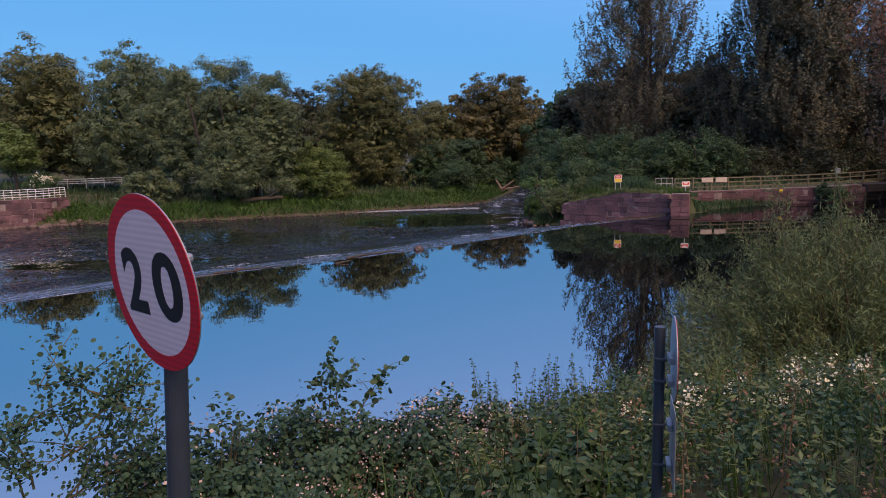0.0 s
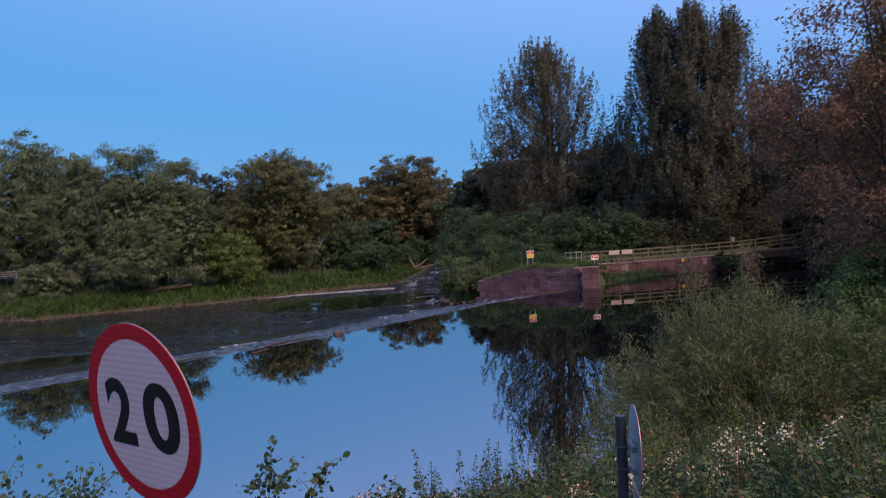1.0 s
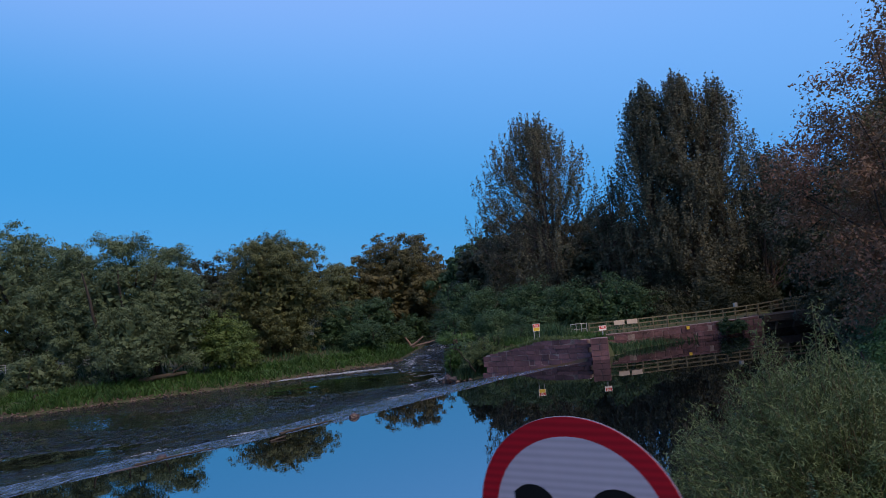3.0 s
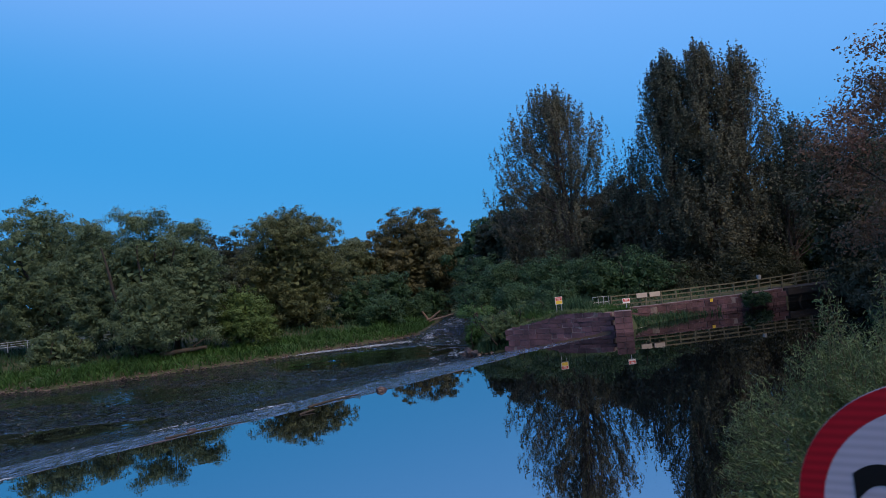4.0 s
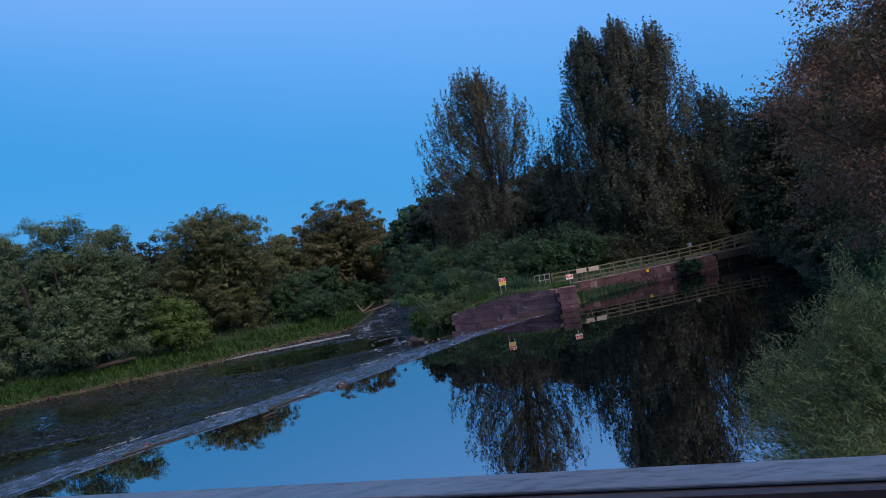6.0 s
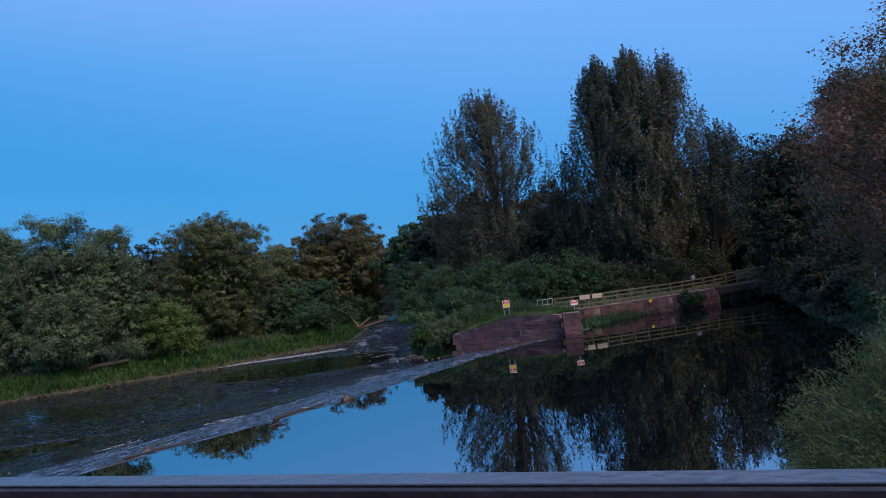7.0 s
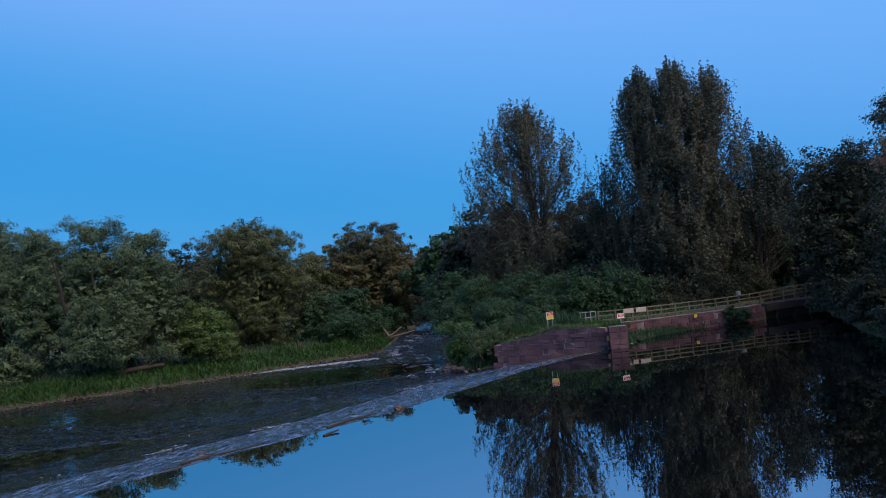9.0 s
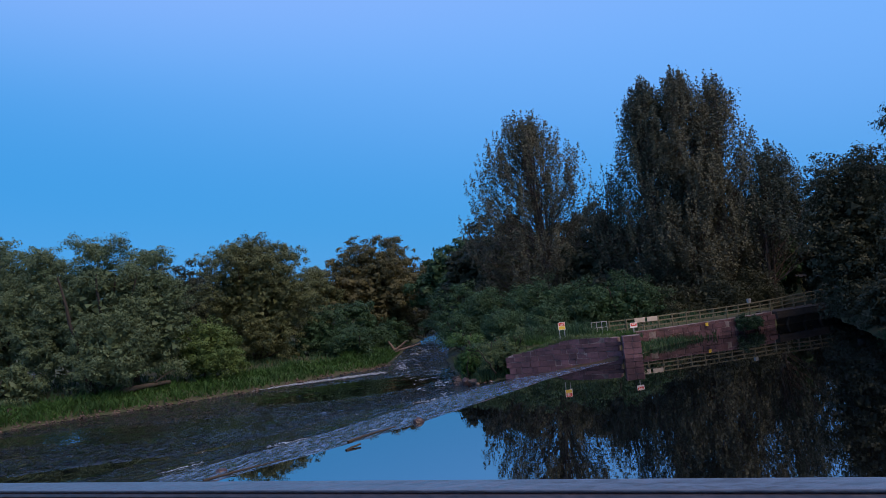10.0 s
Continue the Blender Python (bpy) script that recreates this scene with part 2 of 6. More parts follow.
LEAF_SHRUB = leaf_mat("shrub_leaf", (0.05, 0.104, 0.046), (0.027, 0.058, 0.026))
LEAF_LIME = leaf_mat("lime_leaf", (0.11, 0.165, 0.044), (0.06, 0.098, 0.028))
LEAF_RED = leaf_mat("autumn_leaf", (0.215, 0.1, 0.07), (0.1, 0.084, 0.042), 0.6)
LEAF_GRASS = leaf_mat("grass_blade", (0.054, 0.124, 0.025), (0.026, 0.062, 0.016), 0.3)
LEAF_ASH = leaf_mat("ash_leaf", (0.135, 0.112, 0.044), (0.054, 0.06, 0.028), 0.7)
LEAF_FRESH = leaf_mat("fresh_leaf", (0.085, 0.165, 0.046), (0.040, 0.085, 0.028), 0.9)
LEAF_SALLOW = leaf_mat("osier_leaf", (0.135, 0.182, 0.076), (0.064, 0.100, 0.042), 0.8)
LEAF_BRAMBLE = leaf_mat("bramble_leaf", (0.048, 0.108, 0.058), (0.024, 0.054, 0.031), 1.5)
STEM = mat("green_stem", (0.10, 0.11, 0.05), 0.8, (0.08, 0.05, 0.03), 6.0)
BLOOM = mat("cream_flower", (0.70, 0.66, 0.50), 0.9, (0.5, 0.48, 0.34), 20.0, island=0.3)
PALE_BLOOM = mat("pink_white_flower", (0.55, 0.46, 0.46), 0.9, (0.26, 0.18, 0.14), 20.0, island=0.5)


# ---- building helpers ----
rng = np.random.default_rng(7)


def mesh_of(name, verts, faces):
    """A mesh from numpy arrays; faces all have the same number of corners."""
    verts, faces = np.asarray(verts, np.float32), np.asarray(faces, np.int32)
    me = bpy.data.meshes.new(name)
    me.vertices.add(len(verts))
    me.vertices.foreach_set("co", verts.ravel())
    k = faces.shape[1]
    me.loops.add(faces.size)
    me.loops.foreach_set("vertex_index", faces.ravel())
    me.polygons.add(len(faces))
    me.polygons.foreach_set("loop_start", np.arange(0, faces.size, k, dtype=np.int32))
    me.update(calc_edges=True)
    me.validate()
    return me


def arrays(name, verts, faces, material, parent=None, label="", smooth=False):
    me = mesh_of(name, verts, faces)
    me.materials.append(material)
    if smooth:
        me.polygons.foreach_set("use_smooth", np.ones(len(me.polygons), bool))
    ob = new(name, me)
    ob.parent = parent
    if label:
        tagged(ob, label)
    return ob


def part(name, bm, material, parent, label=""):
    me = bpy.data.meshes.new(name)
    bm.to_mesh(me)
    bm.free()
    me.materials.append(material)
    ob = new(name, me)
    ob.parent = parent
    if label:
        tagged(ob, label)
    return ob


def thing(name, label, category, place=(0, 0, 0), turn=0.0, group="", kind=""):
    ob = new(name)
    ob.matrix_basis = pose(*place, 0, 0, turn)
    return tagged(ob, label, category, group, kind)


def box(sx, sy, sz, at=(0, 0, 0), bevel=0.0, turn=None):
    """A block, centred at at, with softened edges."""
    bm = bmesh.new()
    bmesh.ops.create_cube(bm, size=1.0, matrix=Matrix.Diagonal((sx, sy, sz, 1)))
    if bevel:
        bmesh.ops.bevel(bm, geom=bm.edges[:], offset=bevel, segments=2, affect="EDGES", profile=0.5)
    bm.transform(Matrix.Translation(at) @ (turn or Matrix()))
    return bm


def tube(points, radii, sides=8):
    """Verts and quads of a tapered limb along points."""
    pts = np.asarray(points, float)
    radii = np.asarray(radii, float)
    way = np.gradient(pts, axis=0)
    way /= np.linalg.norm(way, axis=1, keepdims=True) + 1e-9
    ref = np.where(np.abs(way[:, 2:3]) > 0.9, [[1.0, 0, 0]], [[0, 0, 1.0]])
    a = np.cross(way, ref)
    a /= np.linalg.norm(a, axis=1, keepdims=True)
    b = np.cross(way, a)
    ang = np.linspace(0, 2 * np.pi, sides, endpoint=False)
    v = pts[:, None] + radii[:, None, None] * (a[:, None] * np.cos(ang)[None, :, None] + b[:, None] * np.sin(ang)[None, :, None])
    n = len(pts)
    i, j = np.meshgrid(np.arange(n - 1), np.arange(sides), indexing="ij")
    k = (j + 1) % sides
    f = np.stack([i * sides + j, i * sides + k, (i + 1) * sides + k, (i + 1) * sides + j], -1).reshape(-1, 4)
    return v.reshape(-1, 3), f


def join(pieces):
    vs, fs, base = [], [], 0
    for v, f in pieces:
        vs.append(v)
        fs.append(np.asarray(f) + base)
        base += len(v)
    return np.concatenate(vs), np.concatenate(fs)


def leaves(centres, length, width, up=0.3, outward=None, gen=None, droop=0.0, facing=None, loose=0.55, three=False, six=False):
    """One bent four-cornered blade at each centre. outward: the way its tip leans; facing: the way its surface looks."""
    g = gen or rng
    n = len(centres)
    if facing is not None:
        nrm = facing + g.normal(size=(n, 3)) * loose
        nrm /= np.linalg.norm(nrm, axis=1, keepdims=True) + 1e-9
        axis = np.cross(nrm, g.normal(size=(n, 3)))
        axis /= np.linalg.norm(axis, axis=1, keepdims=True) + 1e-9
        side = np.cross(nrm, axis)
    else:
        axis = g.normal(size=(n, 3))
        axis[:, 2] = axis[:, 2] * 0.6 + up - droop
        if outward is not None:
            axis += outward
        axis /= np.linalg.norm(axis, axis=1, keepdims=True) + 1e-9
        side = np.cross(axis, g.normal(size=(n, 3)))
        side /= np.linalg.norm(side, axis=1, keepdims=True) + 1e-9
        nrm = np.cross(axis, side)
    size = g.uniform(0.6, 1.35, (n, 1))
    ln, wd = length * size, width * size
    tail, tip = centres - axis * ln * 0.5, centres + axis * ln * 0.5
    mid = centres + nrm * ln * 0.08
    if six:
        b1, b2 = centres - axis * ln * 0.22 + nrm * ln * 0.06, centres + axis * ln * 0.18 + nrm * ln * 0.07
        v = np.stack([tail, b1 + side * wd * 0.46, b2 + side * wd * 0.42, tip, b2 - side * wd * 0.42, b1 - side * wd * 0.46], 1).reshape(-1, 3)
        return v, np.arange(6 * n).reshape(-1, 6)
    if three:
        v = np.stack([tail + side * wd * 0.5, tip, tail - side * wd * 0.5], 1).reshape(-1, 3)
        return v, np.arange(3 * n).reshape(-1, 3)
    v = np.stack([tail, mid + side * wd * 0.5, tip, mid - side * wd * 0.5], 1).reshape(-1, 3)
    return v, np.arange(4 * n).reshape(-1, 4)


def crown_points(blobs, count, clump, spread, gen):
    """Leaf places: puffs over the shells of the blobs (x, y, z, rx, ry, rz), leaves over the outer and upper side of each puff."""
    blobs = np.asarray(blobs, float)
    area = blobs[:, 3] * blobs[:, 5]
    n_cl = max(10, count // clump)
    pick = gen.choice(len(blobs), n_cl, p=area / area.sum())
    d = gen.normal(size=(n_cl, 3)) + [0, 0, 0.25]
    d /= np.linalg.norm(d, axis=1, keepdims=True)
    r = 1 - 0.8 * gen.uniform(0, 1.0, (n_cl, 1)) ** 2.0
    cc = blobs[pick, :3] + d * r * blobs[pick, 3:6]
    size = np.clip(np.minimum(spread * 1.25 * gen.uniform(0.5, 1.5, n_cl), blobs[pick, 3] * 0.8), 0.12, None)
    weight = size ** 1.6
    who = gen.choice(n_cl, count, p=weight / weight.sum())
    e = gen.normal(size=(count, 3))
    low = (e[:, 2] < -0.2) & (gen.uniform(size=count) < 0.5)
    e[low, 2] *= -1
    e /= np.linalg.norm(e, axis=1, keepdims=True)
    far = gen.uniform(0.45, 1.0, (count, 1)) ** 0.6 * np.where(gen.uniform(size=(count, 1)) < 0.14, 1.35, 1.0)
    ragged = 1 + 0.35 * np.sin(e[:, :1] * 7 + who[:, None]) * np.sin(e[:, 1:2] * 6 + who[:, None] * 2.3)
    place = cc[who] + e * far * ragged * size[who][:, None] * [1, 1, 0.78]
    return place, e + d[who] * 0.35 + np.array([0, 0, 0.12])


def tuft_points(blobs, count, clump, spread, gen):
    """Leaf places: loose tufts in and over the blobs, leaves all round each tuft."""
    blobs = np.asarray(blobs, float)
    area = blobs[:, 3] * blobs[:, 5]
    n_cl = max(8, count // clump)
    pick = gen.choice(len(blobs), n_cl, p=area / area.sum())
    d = gen.normal(size=(n_cl, 3))
    d /= np.linalg.norm(d, axis=1, keepdims=True)
    r = gen.uniform(0.12, 1.0, (n_cl, 1)) ** 0.55
    cc = blobs[pick, :3] + d * r * blobs[pick, 3:6]
    who = gen.integers(0, n_cl, count)
    size = gen.uniform(0.55, 1.4, n_cl) * spread
    off = gen.normal(size=(count, 3)).clip(-1.7, 1.7) * size[who][:, None] * [1, 1, 0.7]
    face = off / (np.linalg.norm(off, axis=1, keepdims=True) + 1e-6) * 0.8 + d[who] * 0.6 + np.array([0, 0, 0.55])
    return cc[who] + off, face


def round_blobs(x, y, z0, z1, w, k, gen, deep=0.8):
    """Blobs that fill a broad, lumpy crown."""
    out = [(x, y, z0 + (z1 - z0) * 0.45, w * 0.42, w * 0.42 * deep, (z1 - z0) * 0.46)]
    for i in range(k):
        a, h = gen.uniform(0, 2 * math.pi), gen.uniform(0.08, 0.93)
        girth = math.sqrt(max(0.05, 1 - abs(2 * h - 0.85) ** 2.2))
        r = w * 0.5 * girth * gen.uniform(0.45, 0.85)
        s = w * gen.uniform(0.12, 0.21)
        out.append((x + r * math.cos(a), y + r * math.sin(a) * deep, z0 + (z1 - z0) * h, s, s, s * gen.uniform(0.7, 1.1)))
    for i in range(max(3, k // 5)):
        a = gen.uniform(0, 2 * math.pi)
        r, s = w * gen.uniform(0.02, 0.25), w * gen.uniform(0.07, 0.12)
        out.append((x + r * math.cos(a), y + r * math.sin(a), z1 - s * gen.uniform(0.8, 2.2), s, s, s))
    return out


def twig_blobs(x, y, z0, z1, w, k, gen):
    """Many small tufts at the ends of spreading branches."""
    out = []
    while len(out) < k:
        p = gen.uniform(-1, 1, 3)
        r = np.linalg.norm(p)
        if 0.25 < r < 1:
            s = gen.uniform(0.35, 0.8)
            out.append((x + p[0] * w / 2, y + p[1] * w / 2, (z0 + z1) / 2 + p[2] * (z1 - z0) / 2, s, s, s * 0.7))
    return out


def poplar(label, place, axis, z0, z1, w, leaf, branches, per, seed, stems=3, size=0.18, dome=2.2):
    """Upswept branches filling a tall dome, leaves in sprays along each, several pale stems."""
    gen = np.random.default_rng(seed)
    x, y, z = place
    t = thing("poplar_tree", label, "tree", place, 0, "poplars")
    ax_, ay_ = axis
    wood, cens, outs = [], [], []
    feet = [(x + gen.normal() * 0.5, y + gen.normal() * 0.5) for _ in range(stems)]
    heads = [(ax_ + gen.normal() * w * 0.09, ay_ + gen.normal() * w * 0.09) for _ in range(stems)]
    hh = np.linspace(0, 1, 10)
    for (fx_, fy_), (hx, hy) in zip(feet, heads):
        pts = np.stack([fx_ + (hx - fx_) * hh + gen.normal(size=10) * 0.06, fy_ + (hy - fy_) * hh + gen.normal(size=10) * 0.06, z - 0.3 + (z1 - 0.8 - z) * hh], -1)
        wood.append(tube(pts, 0.24 * (1.06 - hh) ** 0.9 + 0.012, 8))
    for i in range(branches):
        h = gen.uniform(0.03, 1.0) ** 0.85
        a = gen.uniform(0, 2 * math.pi)
        lump = 1 + 0.20 * noise.noise(Vector((math.cos(a) * 1.6 + x, math.sin(a) * 1.6, h * 2.6)))
        girth = (1 - h ** dome) ** 0.55 * (0.72 + 0.28 * min(1, h * 3.2)) + 0.03
        r = w * 0.5 * girth * lump * gen.uniform(0.04, 1.0) ** 0.5
        k = i % stems
        tip = np.array([ax_ + r * math.cos(a), ay_ + r * math.sin(a), z0 + (z1 - z0) * h * (0.985 + 0.03 * gen.uniform())])
        rise = gen.uniform(1.8, 3.6) + r * 0.6
        zb = max(z + 1.5, tip[2] - rise)
        f = (zb - z) / (z1 - z)
        start = np.array([feet[k][0] + (heads[k][0] - feet[k][0]) * f, feet[k][1] + (heads[k][1] - feet[k][1]) * f, zb])
        bend = np.array([start[0] + (tip[0] - start[0]) * 0.78, start[1] + (tip[1] - start[1]) * 0.78, zb + (tip[2] - zb) * 0.42])
        s = np.linspace(0, 1, 6)[:, None]
        wood.append(tube(start * (1 - s) ** 2 + bend * 2 * s * (1 - s) + tip * s ** 2, 0.045 * (1.05 - s[:, 0]) + 0.007, 4))
        m = int(per * (0.6 + 0.25 * r / (w * 0.5) + gen.uniform(0, 0.5)))
        q = gen.uniform(0.45, 1.0, (m, 1)) ** 0.7
        on = start * (1 - q) ** 2 + bend * 2 * q * (1 - q) + tip * q ** 2
        # side shoots gather the leaves
        ns = 7
        shoot_q = gen.uniform(0.45, 1.0, (ns, 1)) ** 0.7
        shoot = start * (1 - shoot_q) ** 2 + bend * 2 * shoot_q * (1 - shoot_q) + tip * shoot_q ** 2 + gen.normal(size=(ns, 3)) * [0.75, 0.75, 0.5] * (1.4 - shoot_q)
        who = gen.integers(0, ns, m)
        mixed = np.where(gen.uniform(size=(m, 1)) < 0.8, shoot[who] + gen.normal(size=(m, 3)) * [0.13, 0.13, 0.36], on + gen.normal(size=(m, 3)) * [0.22, 0.22, 0.25] * (1.2 - 0.8 * q))
        m2 = m // 5
        spike = gen.uniform(-0.2, 1.1, (m2, 1))
        mixed[:m2] = tip + gen.normal(size=(m2, 3)) * [0.09, 0.09, 0.05] * (1.6 - spike) + spike * np.array([[0.05 * math.cos(a), 0.05 * math.sin(a), 1.0]])
        cens.append(mixed)
        outs.append(np.tile(np.array([math.cos(a), math.sin(a), 0.5]), (m, 1)))
    shift = np.array([x, y, z])
    v, f = join(wood)
    arrays("trunk", v - shift, f, POPLAR_BARK, t, smooth=True)
    cen, out = np.concatenate(cens), np.concatenate(outs)
    v, f = leaves(cen, size, size * 0.85, 0.15, None, gen, 0.0, out, 0.9, True)
    arrays("crown", v - shift, f, leaf, t)
    return t


def tree(name, label, place, blobs, leaf, count, size, trunk=0.3, fork=0.35, limbs=10, seed=1, clump=22, spread=0.5, ratio=0.62, group="", category="tree", stems=1, bark=None, tufts=False, fine=1.6):
    gen = np.random.default_rng(seed)
    x, y, z = place
    t = thing(name, label, category, place, 0, group)
    top = max(b[2] + b[5] for b in blobs)
    wood = []
    foot = 0.25 * stems * min(1.0, (top - z) / 9)
    heads = [(x + gen.normal() * foot, y + gen.normal() * foot, z) for _ in range(stems)]
    sway = 0.4 * stems * min(1.0, (top - z) / 9)
    lean = [(gen.normal() * sway, gen.normal() * sway) for _ in range(stems)]
    for (hx, hy, hz), (lx, ly) in zip(heads, lean):
        hh = np.linspace(0, 1, 9)
        bend = gen.normal(size=(9, 2)) * 0.12
        pts = np.stack([hx + lx * hh * 2 + bend[:, 0] * hh, hy + ly * hh * 2 + bend[:, 1] * hh, hz - 0.3 + (top - hz) * (0.88 if stems == 1 else 0.74) * hh], -1)
        wood.append(tube(pts, trunk * (1.15 - hh) ** 0.8 + 0.015, 9))
    order = gen.permutation(len(blobs))[:limbs]
    for i in order:
        b = blobs[i]
        k = i % stems
        zb = z + (b[2] - z) * gen.uniform(fork, fork + 0.35)
        f = (zb - z) / (top - z)
        start = np.array([heads[k][0] + lean[k][0] * f * 2, heads[k][1] + lean[k][1] * f * 2, zb])
        end = np.array(b[:3])
        s = np.linspace(0, 1, 6)[:, None]
        pts = start + (end - start) * s + np.array([0, 0, -0.08]) * np.linalg.norm(end - start) * (s * (1 - s)) * 4 + gen.normal(size=(6, 3)) * 0.06
        wood.append(tube(pts, trunk * 0.42 * (1.1 - s[:, 0]) + 0.012, 6))
    shift = np.array([x, y, z])
    v, f = join(wood)
    arrays("trunk", v - shift, f, bark or BARK, t, smooth=True)
    count, size = int(count * fine), size * (0.85 if tufts else 0.63)
    cen, out = tuft_points(blobs, count, int(clump * 1.5), spread, gen) if tufts else crown_points(blobs, count, int(clump * 3), spread, gen)
    keep = cen[:, 2] > z + 0.05
    v, f = leaves(cen[keep], size, size * min(0.9, ratio * 1.35), 0.15, None, gen, 0.0, out[keep], 0.9 if tufts else 0.36, True)
    if not tufts:
        # large shaded leaves close the heart of the crown
        body = np.asarray(blobs, float)
        body = body[body[:, 3] >= 0.55 * body[:, 3].max()]
        k = count // 16
        pick = gen.integers(0, len(body), k)
        d = gen.normal(size=(k, 3))
        d *= gen.uniform(0.0, 0.62, (k, 1)) ** 0.5 / np.linalg.norm(d, axis=1, keepdims=True)
        heart = body[pick, :3] + d * body[pick, 3:6]
        heart = heart[heart[:, 2] > z + 0.3]
        v, f = join([(v, f), leaves(heart, size * 3.4, size * 2.6, 0.0, None, gen, three=True)])
    arrays("crown", v - shift, f, leaf, t)
    return t


# ---- the lie of the land ----
CREST = [(-62.0, -25.0), (-40.0, -1.5), (-17.0, 22.1), (-12.4, 27.4), (-8.5, 30.9), (-5.0, 34.4), (-2.4, 37.7), (0.3, 41.0), (2.2, 43.5), (5.7, 47.0), (8.6, 49.5), (12.0, 52.6), (22.0, 61.0), (110.0, 140.0)]
DOWN = Vector((-0.70, 0.714))


def river_z(u):
    """Height of the water below the weir, u metres past its crest."""
    return float(np.interp(u, [-1, 0.0, 0.5, 1.5, 9, 15, 19, 60, 200], [0.0, 0.0, -0.10, -0.22, -1.15, -1.85, -2.3, -2.36, -2.45]))


def crest_u(x, y):
    """How far (x, y) lies past the crest, along DOWN."""
    best = -50.0
    for (ax, ay), (bx, by) in zip(CREST, CREST[1:]):
        ex, ey = bx - ax, by - ay
        det = ex * DOWN.y - ey * DOWN.x
        s = ((x - ax) * DOWN.y - (y - ay) * DOWN.x) / det
        if -0.001 <= s <= 1.001:
            best = ((x - ax - s * ex) * DOWN.x + (y - ay - s * ey) * DOWN.y)
    return best


# the water's edge: x, y and the kind of bank on the stretch that begins there
EDGE = [(-5.2, -60, "near"), (-4.6, 2.0, "near"), (-4.2, 6.5, "near"), (-3.4, 9.5, "near"), (-1.5, 11.2, "near"), (1.0, 12.0, "near"), (3.0, 13.2, "near"), (5.0, 16.5, "near"), (9, 19.5, "right"),
        (14, 26, "right"), (19, 36, "right"), (23, 46, "right"), (27.5, 55, "right"), (32, 64, "right"), (40, 80, "right"), (36, 82, "quay"), (29, 67, "quay"),
        (25.2, 61.3, "quay"), (20.8, 59.0, "ledge"), (17.0, 57.2, "ledge"), (13.6, 55.0, "ledge"), (11.2, 52.6, "quay"), (10.9, 51.2, "quay"), (9.7, 51.6, "quay"), (6.5, 53.9, "quay"), (2.9, 56.1, "spit"), (0.2, 56.6, "spit"), (-0.5, 61.5, "spit"), (0.4, 70, "spit"),
        (1.2, 90, "spit"), (6, 130, "spit"), (16, 165, "spit"), (40, 200, "far"), (30, 215, "far"), (6, 165, "far"), (-1.4, 124, "far"), (-3.6, 106, "far"), (-5, 94.5, "far"), (-7.6, 90, "far"),
        (-13, 86.5, "far"), (-18, 81.5, "far"), (-25.8, 76.6, "far"), (-34.5, 72.6, "far"), (-38.5, 70.2, "far"), (-44, 71.5, "far"), (-47, 70.5, "left"), (-52, 67.0, "left"),
        (-75, 60, "left"), (-140, 50, "left"), (-140, -60, "left")]


